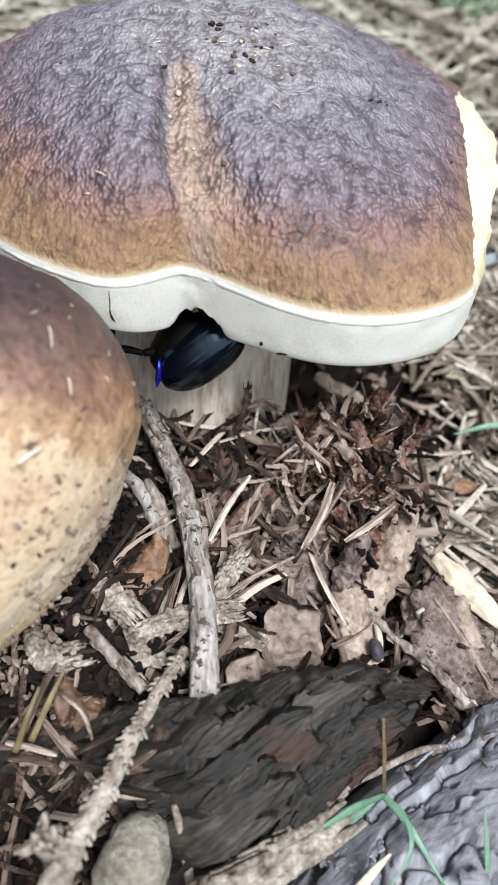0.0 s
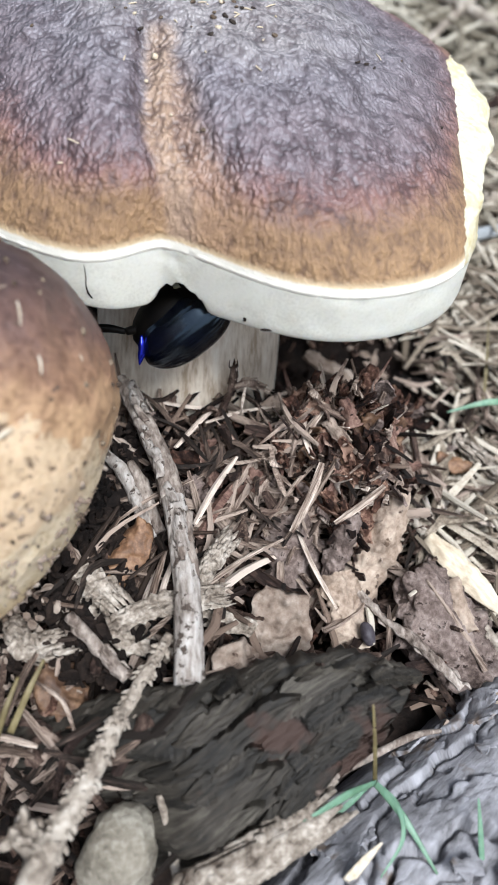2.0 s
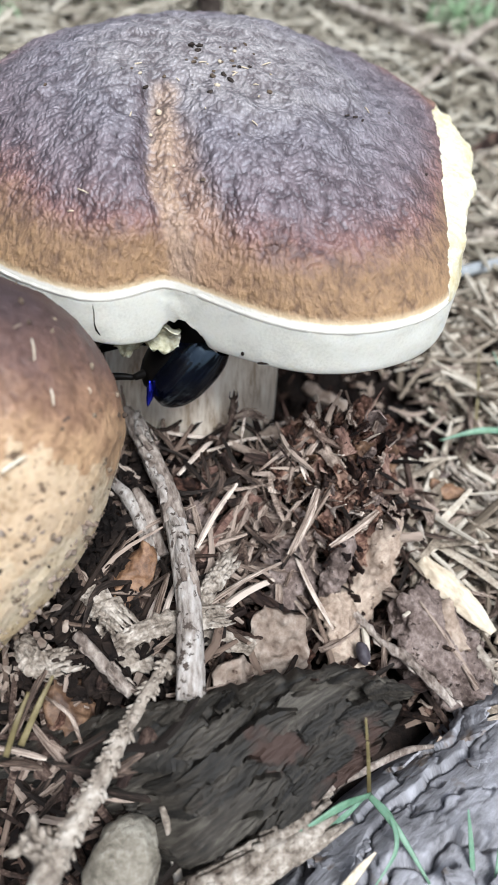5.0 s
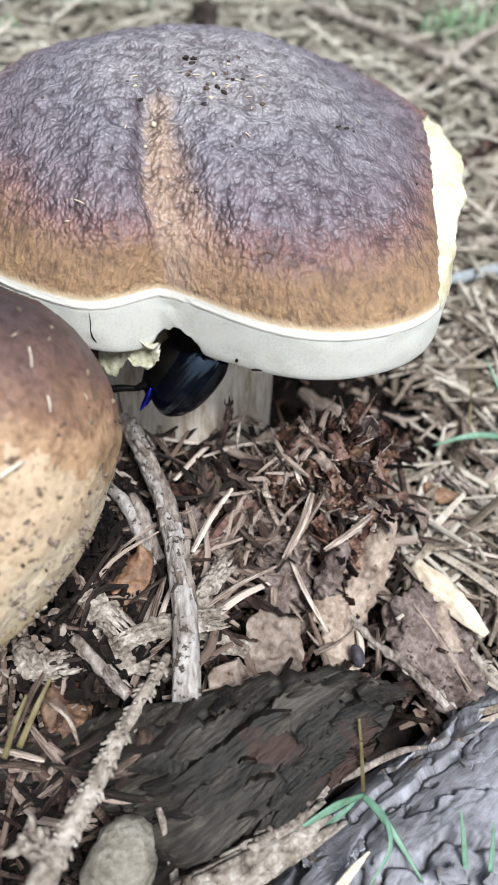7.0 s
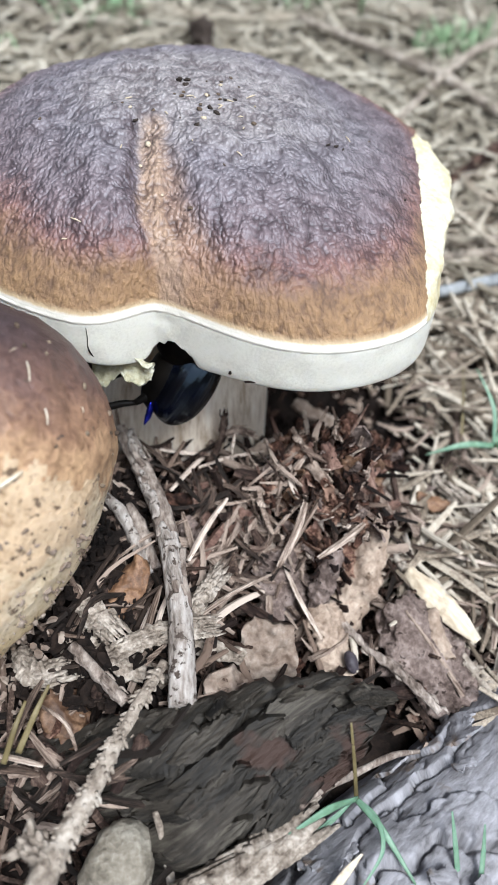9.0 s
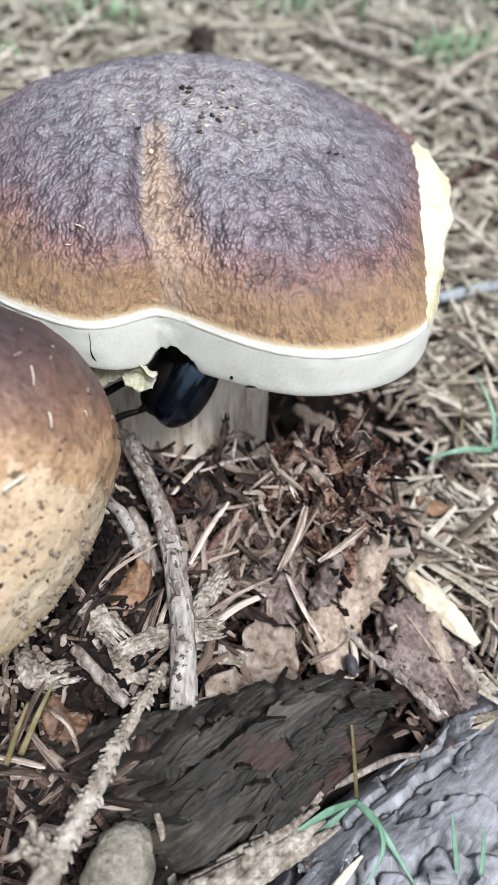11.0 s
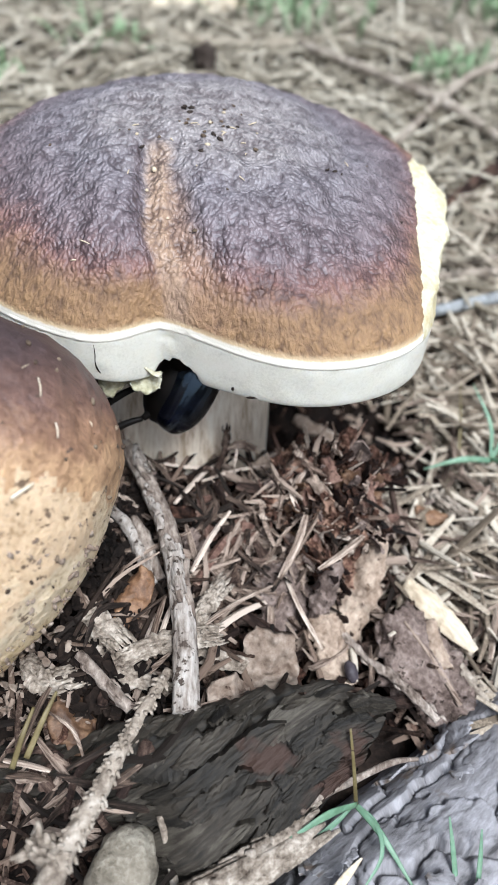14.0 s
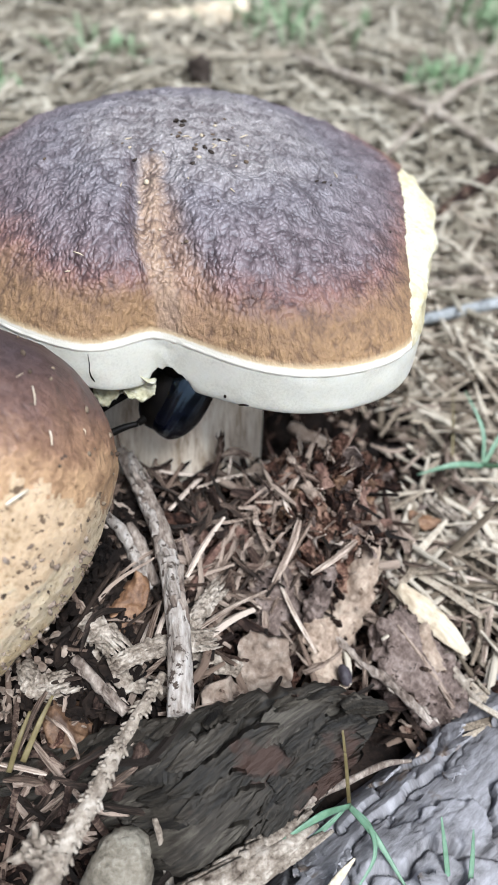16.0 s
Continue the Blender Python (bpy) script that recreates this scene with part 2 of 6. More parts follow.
def beetle_material(name, base, sheen, rough=0.24, metal=0.3, tint=(0.8, 0.85, 1.0), spec=0.4):
    m, nd, ln = nodes_of(name)
    p = nd["Principled BSDF"]
    vec = mapped(nd, ln)
    n = noise_node(nd, ln, vec, 1500, 3, 0.6)
    c = noise_node(nd, ln, vec, 250, 2, 0.5)
    r = ramp(nd, [base, sheen], 0.35, 0.65)
    ln.new(c.outputs[0], r.inputs[0])
    ln.new(r.outputs[0], p.inputs["Base Color"])
    p.inputs["Metallic"].default_value = metal
    p.inputs["Specular IOR Level"].default_value = spec
    p.inputs["Specular Tint"].default_value = (*tint, 1.0)
    p.inputs["Roughness"].default_value = rough
    p.inputs["Coat Weight"].default_value = 0.0
    p.inputs["Coat Roughness"].default_value = 0.12
    ln.new(bumped(nd, ln, n.outputs[0], 0.25, 0.0001), p.inputs["Normal"])
    return m


FURROW = radians(-101)
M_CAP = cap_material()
M_TUBES = organic("white_tubes", [(0.46, 0.44, 0.372), (0.54, 0.522, 0.447), (0.58, 0.563, 0.49)], 2600, 160, 0.8, 0.5, 0.00015, through=0.15)
M_FLESH = organic("cream_flesh", [(0.4, 0.335, 0.185), (0.485, 0.44, 0.3), (0.54, 0.515, 0.415)], 900, 110, 0.8, 0.6, 0.0006, dirt=(0.46, 0.37, 0.21), dirt_at=0.66, through=0.1)
M_SCRAP = organic("gnawed_flesh", [(0.22, 0.205, 0.12), (0.36, 0.335, 0.225), (0.46, 0.44, 0.335)], 1500, 330, 0.8, 0.9, 0.0005, through=0.1)
M_STEM = organic("stem_fibres", [(0.4, 0.3, 0.2), (0.7, 0.6, 0.47), (0.84, 0.77, 0.65)], 1500, 420, 0.8, 0.6, 0.0004, (1.0, 1.0, 0.16))
M_YCAP = young_material()
M_YSTEM = young_pale_material()
# dark humus, taken nearly to black to hold the shade of the litter gaps
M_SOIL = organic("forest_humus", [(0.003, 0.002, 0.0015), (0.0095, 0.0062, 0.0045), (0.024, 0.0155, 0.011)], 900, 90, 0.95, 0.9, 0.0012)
M_SOIL_SPECK = organic("soil_speck", [(0.04, 0.028, 0.02), (0.09, 0.065, 0.045), (0.17, 0.13, 0.09)], 1500, 300, 0.95, 0.6, 0.0003, vary=0.3)
# under-layer needles: brown, darkened further as shade between the upper pieces
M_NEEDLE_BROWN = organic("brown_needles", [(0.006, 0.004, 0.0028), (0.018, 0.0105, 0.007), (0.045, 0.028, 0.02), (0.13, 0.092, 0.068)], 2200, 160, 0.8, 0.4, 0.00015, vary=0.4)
M_NEEDLE_PALE = organic("pale_needles", [(0.11, 0.086, 0.061), (0.24, 0.196, 0.145), (0.34, 0.292, 0.224), (0.44, 0.39, 0.31)], 2200, 160, 0.75, 0.4, 0.00015, vary=0.38)
M_NEEDLE_FAR = organic("far_needles", [(0.15, 0.128, 0.092), (0.235, 0.205, 0.152), (0.315, 0.28, 0.215), (0.41, 0.372, 0.295)], 900, 90, 0.8, 0.4, 0.0002, vary=0.42)
M_NEEDLE = organic("spruce_needle", [(0.01, 0.007, 0.005), (0.04, 0.027, 0.02), (0.11, 0.078, 0.058), (0.27, 0.21, 0.165)], 4200, 900, 0.8, 0.9, 0.0003, (0.06, 1, 1), vary=0.42, per="object")
# brown crumbs, their colour lowered too so that the gaps look deeper
M_CRUMB = organic("rotten_wood_crumbs", [(0.004, 0.0024, 0.0016), (0.013, 0.0065, 0.0045), (0.034, 0.018, 0.012), (0.12, 0.075, 0.054)], 1600, 200, 0.9, 0.8, 0.0004, vary=0.3)
M_STICK = organic("weathered_twig_bark", [(0.06, 0.047, 0.038), (0.21, 0.178, 0.15), (0.33, 0.297, 0.262), (0.43, 0.4, 0.362)], 1500, 330, 0.85, 0.9, 0.0008, (1.0, 0.3, 1.0), dirt=(0.06, 0.045, 0.035), dirt_at=0.555)
M_STICK_BARK = organic("flaking_twig_bark", [(0.04, 0.029, 0.022), (0.13, 0.1, 0.08), (0.25, 0.208, 0.172), (0.42, 0.365, 0.31)], 1400, 300, 0.9, 0.9, 0.0007, (1.0, 0.4, 1.0))
M_PALE_TWIG = organic("bleached_twig", [(0.07, 0.052, 0.038), (0.24, 0.2, 0.157), (0.44, 0.39, 0.325)], 1500, 420, 0.85, 1.0, 0.0006)
M_RIDGED = organic("ridged_twig_bark", [(0.1, 0.078, 0.06), (0.25, 0.21, 0.165), (0.41, 0.365, 0.305)], 1200, 260, 0.85, 0.8, 0.0006)
M_BARK = organic("dark_bark", [(0.003, 0.0022, 0.0016), (0.014, 0.0118, 0.0084), (0.032, 0.0262, 0.0192), (0.072, 0.063, 0.048)], 1400, 130, 0.7, 0.9, 0.0005, (0.2, 1, 1), dirt=(0.036, 0.0195, 0.0132), dirt_at=0.6, dirt_scale=0.6, spec=0.3, source="UV")
M_CONE = organic("cone_scales", [(0.012, 0.008, 0.006), (0.035, 0.026, 0.02), (0.075, 0.06, 0.05)], 800, 120, 0.85, 0.8, 0.001)
M_LOG = organic("grey_bark", [(0.05, 0.047, 0.047), (0.168, 0.161, 0.163), (0.25, 0.243, 0.25), (0.34, 0.333, 0.343)], 900, 110, 0.8, 1.0, 0.0007, (0.4, 1, 1), dirt=(0.155, 0.122, 0.098), dirt_at=0.6, dirt_scale=0.9, source="UV")
M_GREY_STICK = organic("blue_grey_stick", [(0.13, 0.135, 0.135), (0.23, 0.24, 0.24), (0.34, 0.35, 0.35)], 900, 120, 0.8, 0.5, 0.0005)
M_STONE = organic("pale_stone", [(0.11, 0.095, 0.07), (0.2, 0.175, 0.135), (0.3, 0.275, 0.22)], 1300, 230, 0.85, 0.9, 0.0009)
M_TAN = organic("tan_leaf", [(0.15, 0.104, 0.072), (0.285, 0.218, 0.163), (0.42, 0.345, 0.268)], 1100, 180, 0.85, 0.7, 0.0005, dirt=(0.09, 0.06, 0.04), dirt_at=0.62)
M_PURPLE = organic("purple_brown_leaf", [(0.05, 0.034, 0.027), (0.15, 0.112, 0.094), (0.29, 0.234, 0.203)], 1300, 260, 0.85, 1.0, 0.0009, dirt=(0.03, 0.02, 0.015), dirt_at=0.6)
M_ORANGE = organic("orange_bud_scale", [(0.07, 0.035, 0.017), (0.15, 0.078, 0.038), (0.26, 0.155, 0.085)], 1500, 260, 0.6, 0.7, 0.0005, spec=0.4)
M_PALE = organic("bleached_leaf", [(0.33, 0.255, 0.17), (0.5, 0.425, 0.31), (0.62, 0.56, 0.45)], 1200, 120, 0.65, 0.4, 0.0003, (1, 0.3, 1))
M_MUD = organic("dry_mud_flake", [(0.12, 0.083, 0.06), (0.215, 0.166, 0.128), (0.32, 0.266, 0.214)], 900, 220, 0.9, 0.9, 0.0007)
M_SPLINTER = organic("wood_splinter", [(0.014, 0.008, 0.006), (0.05, 0.031, 0.023), (0.125, 0.088, 0.067), (0.28, 0.218, 0.17)], 2600, 500, 0.85, 1.0, 0.0005, (1, 0.16, 1), vary=0.3, per="object")
M_CLUMP = organic("rotten_wood", [(0.0048, 0.0024, 0.0018), (0.0204, 0.0096, 0.006), (0.072, 0.0348, 0.0228), (0.24, 0.15, 0.1056)], 1300, 300, 0.9, 1.0, 0.0006, vary=0.2, per="object")
M_NEEDLE_HERO = organic("dry_needle", [(0.02, 0.013, 0.009), (0.09, 0.062, 0.045), (0.25, 0.194, 0.151), (0.5, 0.42, 0.345)], 4200, 900, 0.8, 0.9, 0.0003, (0.06, 1, 1), vary=0.34, per="object")
M_REDDISH = organic("reddish_bark", [(0.03, 0.015, 0.011), (0.085, 0.046, 0.034), (0.165, 0.1, 0.075), (0.31, 0.22, 0.17)], 2000, 400, 0.75, 0.8, 0.0004, (1, 0.3, 1))
M_RUST = organic("rusty_dead_leaf", [(0.03, 0.014, 0.008), (0.085, 0.045, 0.023), (0.17, 0.1, 0.055)], 1300, 260, 0.6, 0.7, 0.0005, spec=0.4)
M_SEED = organic("violet_seed", [(0.02, 0.016, 0.018), (0.045, 0.038, 0.043), (0.1, 0.085, 0.09)], 900, 200, 0.5, 0.3, 0.0002)
M_GRASS = organic("grass_green", [(0.07, 0.135, 0.075), (0.11, 0.2, 0.125), (0.18, 0.28, 0.19)], 500, 60, 0.5, 0.2, 0.0001, (1, 1, 1), spec=0.4, through=0.1)
M_GRASS_DRY = organic("grass_yellow", [(0.07, 0.054, 0.022), (0.12, 0.096, 0.043), (0.19, 0.16, 0.082)], 500, 90, 0.5, 0.2, 0.0001)
M_FERN = organic("fern_green", [(0.13, 0.2, 0.1), (0.19, 0.28, 0.15), (0.28, 0.37, 0.22)], 500, 60, 0.6, 0.2, 0.0002, vary=0.4)
M_ELYTRA = beetle_material("blue_black_elytra", (0.001, 0.0012, 0.002), (0.0015, 0.002, 0.006), 0.17, 0.0, (0.6, 0.8, 1.0), 0.85)
M_UNDER = beetle_material("violet_blue_margin", (0.01, 0.01, 0.12), (0.03, 0.04, 0.6), 0.2, 0.9)
M_BLACK = beetle_material("black_chitin", (0.0015, 0.0013, 0.0013), (0.005, 0.004, 0.003), 0.5, 0.0, (1, 1, 1), 0.08)


# ---- building helpers ----
def mesh_of(name, verts, faces, material, smooth=True, uvs=None):
    me = bpy.data.meshes.new(name)
    me.from_pydata([tuple(v) for v in verts], [], faces)
    if material:
        me.materials.append(material)
    if smooth:
        me.polygons.foreach_set("use_smooth", [True] * len(me.polygons))
    if uvs is not None:
        layer = me.uv_layers.new(name="UVMap")
        for poly in me.polygons:
            for li in poly.loop_indices:
                layer.data[li].uv = uvs[me.loops[li].vertex_index]
    me.update()
    return me


def part(name, me, parent, label=""):
    ob = new(name, me)
    ob.parent = parent
    if label:
        tagged(ob, label)
    return ob


def thing(name, label, category, group="", kind="", me=None, at=None):
    ob = new(name, me)
    tagged(ob, label, category, group, kind)
    if at is not None:
        ob.matrix_basis = at
    return ob


def mm(*p):
    return Vector(p) * 0.001


def wob(p, scale, seed=0.0):
    return noise.noise(Vector(p) * scale + Vector((seed, seed * 1.7, -seed)))


def spline(pts, steps):
    """A smooth line through the points."""
    P = [Vector(p) for p in pts]
    if len(P) == 2:
        return [P[0].lerp(P[1], i / steps) for i in range(steps + 1)]
    Q = [2 * P[0] - P[1], *P, 2 * P[-1] - P[-2]]
    out = []
    for i in range(len(P) - 1):
        a, b, c, d = Q[i:i + 4]
        for k in range(steps):
            t = k / steps
            out.append(0.5 * ((2 * b) + (c - a) * t + (2 * a - 5 * b + 4 * c - d) * t * t + (3 * b - a - 3 * c + d) * t ** 3))
    out.append(P[-1])
    return out


def tube(pts, radii, seg=8, steps=4, flat=1.0, lump=0.0, lump_scale=600.0, seed=0.0, side=None, verts=None, faces=None, ridge=1.0):
    """A round or flattened rod along a smooth line, closed at its ends; returns verts and faces, appended to those given."""
    verts, faces = ([] if verts is None else verts), ([] if faces is None else faces)
    line = spline(pts, steps)
    n, base = len(line), len(verts)
    ref = Vector(side) if side else Vector((0.13, 0.21, 0.97))
    for i, p in enumerate(line):
        t = (line[min(i + 1, n - 1)] - line[max(i - 1, 0)]).normalized()
        a = t.cross(ref).normalized()
        b = a.cross(t)
        f = i / (n - 1) * (len(radii) - 1)
        k = min(int(f), len(radii) - 2)
        r = radii[k] + (radii[k + 1] - radii[k]) * (f - k)
        for s in range(seg):
            w = 2 * math.pi * s / seg
            d = a * math.cos(w) + b * math.sin(w) * flat
            q = p + d * (r * ridge if s % 2 else r)
            if lump:
                q = p + d * r * (1 + lump * wob(q, lump_scale, seed))
            verts.append(q)
    for i in range(n - 1):
        for s in range(seg):
            u, v = base + i * seg + s, base + i * seg + (s + 1) % seg
            faces.append((u, v, v + seg, u + seg))
    faces.append(tuple(base + s for s in reversed(range(seg))))
    faces.append(tuple(base + (n - 1) * seg + s for s in range(seg)))
    return verts, faces


def lumped(size, seed, rough=0.25, scale=1.6, detail=3, ridged=False):
    """A rounded irregular lump, about size (x, y, z half-axes, metres)."""
    bm = bmesh.new()
    bmesh.ops.create_icosphere(bm, subdivisions=detail, radius=1.0)
    for v in bm.verts:
        n1 = noise.noise(v.co * scale + Vector((seed, 0, seed))) + 0.5 * noise.noise(v.co * scale * 2.7 + Vector((0, seed, 3)))
        if ridged:
            n1 = 0.6 - 1.6 * abs(n1)
        v.co *= 1 + rough * n1
        v.co = Vector((v.co.x * size[0], v.co.y * size[1], v.co.z * size[2]))
    verts, faces = [v.co.copy() for v in bm.verts], [tuple(v.index for v in f.verts) for f in bm.faces]
    bm.free()
    return verts, faces


def sheet(length, width, thick, curl=0.3, cup=0.2, ragged=0.15, rough=0.0006, seed=0.0, nu=14, nv=10, taper=0.0, wide=0.5):
    """A leaf scrap or flake lying in xy along y: curved, with a ragged outline and thickness."""
    verts, faces = [], []
    for layer in (0, 1):
        for i in range(nu + 1):
            u = i / nu
            for j in range(nv + 1):
                v = j / nv * 2 - 1
                w = (math.sin(math.pi * min(1, max(0, 0.06 + 0.88 * u))) ** wide) * (1 - taper * u)
                e = 1 + ragged * noise.noise(Vector((u * 4, v * 1.5, seed))) + ragged * 0.7 * noise.noise(Vector((u * 11, v * 4, seed + 5)))
                x = v * width / 2 * w * e
                y = (u - 0.5) * length * (1 + ragged * 0.18 * noise.noise(Vector((v * 5, seed, 2.0))))
                z = curl * length * (u - 0.5) ** 2 + cup * width * v * v + rough * noise.noise(Vector((x * 500, y * 500, seed))) + rough * 1.6 * noise.noise(Vector((x * 160, y * 160, seed + 9))) + rough * 0.4 * noise.noise(Vector((x * 1300, y * 1300, seed + 3)))
                verts.append(Vector((x, y, z - layer * thick * (0.4 + 0.6 * (1 - v * v)))))
    row, off = nv + 1, (nu + 1) * (nv + 1)
    for i in range(nu):
        for j in range(nv):
            a = i * row + j
            faces.append((a, a + row, a + row + 1, a + 1))
            faces.append((off + a, off + a + 1, off + a + row + 1, off + a + row))
    ring = [j for j in range(nv + 1)] + [i * row + nv for i in range(1, nu + 1)] + [nu * row + j for j in range(nv - 1, -1, -1)] + [i * row for i in range(nu - 1, 0, -1)]
    for k, a in enumerate(ring):
        b = ring[(k + 1) % len(ring)]
        faces.append((a, b, off + b, off + a))
    return verts, faces


# ---- the forest floor ----
def ground(x, y):
    """Height of the forest floor, in metres, before the fine relief."""
    X, Y = x * 1000, y * 1000
    z = -6.0 + 6.0 / (1 + math.exp(-max(-400, min(400, Y - 25)) / 10))
    z += 15.0 / (1 + math.exp(min(300, (X - 7) / 4.5))) * math.exp(-min(300, ((Y + 45) / 34) ** 4)) / (1 + math.exp(min(300, -(X + 75) / 9)))
    z += 19.0 * math.exp(-min(300, ((X - 26) / 11) ** 2 + ((Y + 27) / 10) ** 2))
    z += 6.0 * math.exp(-min(300, ((X - 13) / 8) ** 2 + ((Y + 30) / 9) ** 2))
    z += 7.0 * math.exp(-min(300, ((X - 12) / 12) ** 2 + ((Y + 60) / 7) ** 2))
    z += 6.5 * math.exp(-min(300, ((X - 4) / 13) ** 2 + ((Y + 19) / 7) ** 2))
    z -= 8.0 * math.exp(-min(300, ((X - 31) / 12) ** 2 + ((Y - 2) / 14) ** 2))
    z -= 7.0 * math.exp(-min(300, ((X + 12) / 12) ** 4 + ((Y + 80) / 13) ** 4))
    return z / 1000


def relief(x, y):
    d = math.hypot(x, y)
    fade = min(1.0, 0.4 / max(d, 0.4))
    return 0.0042 * fade * wob((x, y, 0), 150) + 0.0012 * fade * wob((x, y, 1), 420) + 0.05 * (1 - fade) * wob((x, y, 0), 0.6)


def build_ground():
    n = 260
    axis = [math.copysign(0.11 * abs(s) + 60 * abs(s) ** 9 + 0.25 * abs(s) ** 3, s) for s in (2 * i / n - 1 for i in range(n + 1))]
    verts = [Vector((x, y, ground(x, y) + 1.4 * relief(x, y) - 0.0026 - 0.0022 * math.exp(-((x - 0.01) / 0.04) ** 4 - ((y + 0.045) / 0.04) ** 4))) for y in axis for x in axis]
    faces = [(j * (n + 1) + i, j * (n + 1) + i + 1, (j + 1) * (n + 1) + i + 1, (j + 1) * (n + 1) + i) for j in range(n) for i in range(n)]
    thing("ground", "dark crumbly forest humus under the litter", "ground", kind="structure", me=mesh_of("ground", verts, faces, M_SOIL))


build_ground()


# ---- the large bolete ----
CAP_C = (0.005, 0.008)
CAP_RIM, CAP_TOP = 0.0433, 0.0165


def wrap(a):
    return (a + math.pi) % (2 * math.pi) - math.pi


def cap_radius(th):
    d = math.degrees(wrap(th - FURROW))
    r = 41.5 + 4.9 * math.exp(-(((d - 42) / (26 if d < 42 else 20)) ** 2)) - 2.2 * math.exp(-(((d - 82) / 24) ** 2)) - 7.0 * math.exp(-abs(d / (8 if d < 0 else 18)) ** 1.8)
    r += 0.25 * math.sin(7 * th + 1) + 0.15 * math.sin(13 * th)
    return r * 0.001


def cap_rim(th):
    d = math.degrees(wrap(th - FURROW))
    return CAP_RIM + 0.0006 * math.sin(3 * th) - 0.0007 * math.exp(-(((d - 35) / 30) ** 2))


def cap_point(th, rho):
    d = math.degrees(wrap(th - FURROW))
    r = cap_radius(th)
    # towards the middle the outline turns round
    keep = max(0.0, (rho - 0.35) / 0.65)
    r = 0.0412 + (r - 0.0412) * (keep ** 1.3)
    x, y = CAP_C[0] + r * rho * math.cos(th), CAP_C[1] + r * rho * math.sin(th)
    h = max(0.0, 1 - rho ** 2.2) ** 0.62
    z = cap_rim(th) * rho ** 2 + CAP_RIM * (1 - rho ** 2) + CAP_TOP * h
    # the far shoulder beyond the tear lies lower
    fall = max(0.0, min(1.0, (x - 0.006) / 0.026))
    z -= 0.0032 * fall * fall * (3 - 2 * fall) * (1 - rho ** 5) / (1 + math.exp(-(y + 0.012) * 220))
    # the furrow between the two lobes: a steep wall beside one, a gentle slope up to the other
    deep = min(1.0, max(0.0, (-y * 1000 - 17) / 11))
    off = x * 1000 + 2.1 - 2.7 * deep * deep * (3 - 2 * deep)
    side = 2.6 + 0.14 * max(0.0, -y * 1000 - 6)
    z -= 0.0017 / (1 + math.exp(-(off + 2.6) / 0.45)) / (1 + math.exp((off - side) / 0.8)) * (1 - rho ** 10) / (1 + math.exp((y + 0.0045) * 1300))
    z += 0.0005 * math.exp(-((off / 1.3) ** 2)) * (1 - rho ** 8) / (1 + math.exp((y + 0.0045) * 1300))
    z += 0.0011 * math.exp(-(((off + 7.5) / 4.0) ** 2)) * (1 - rho ** 6) / (1 + math.exp((y + 0.001) * 500))
    z += (0.0010 * wob((x, y, z), 55, 3) + 0.0008 * wob((x, y, z), 150, 4) + 0.0005 * wob((x, y, z), 340, 5) + 0.00022 * wob((x, y, z), 800, 6)) * (1 - rho ** 8)
    return Vector((x, y, z))


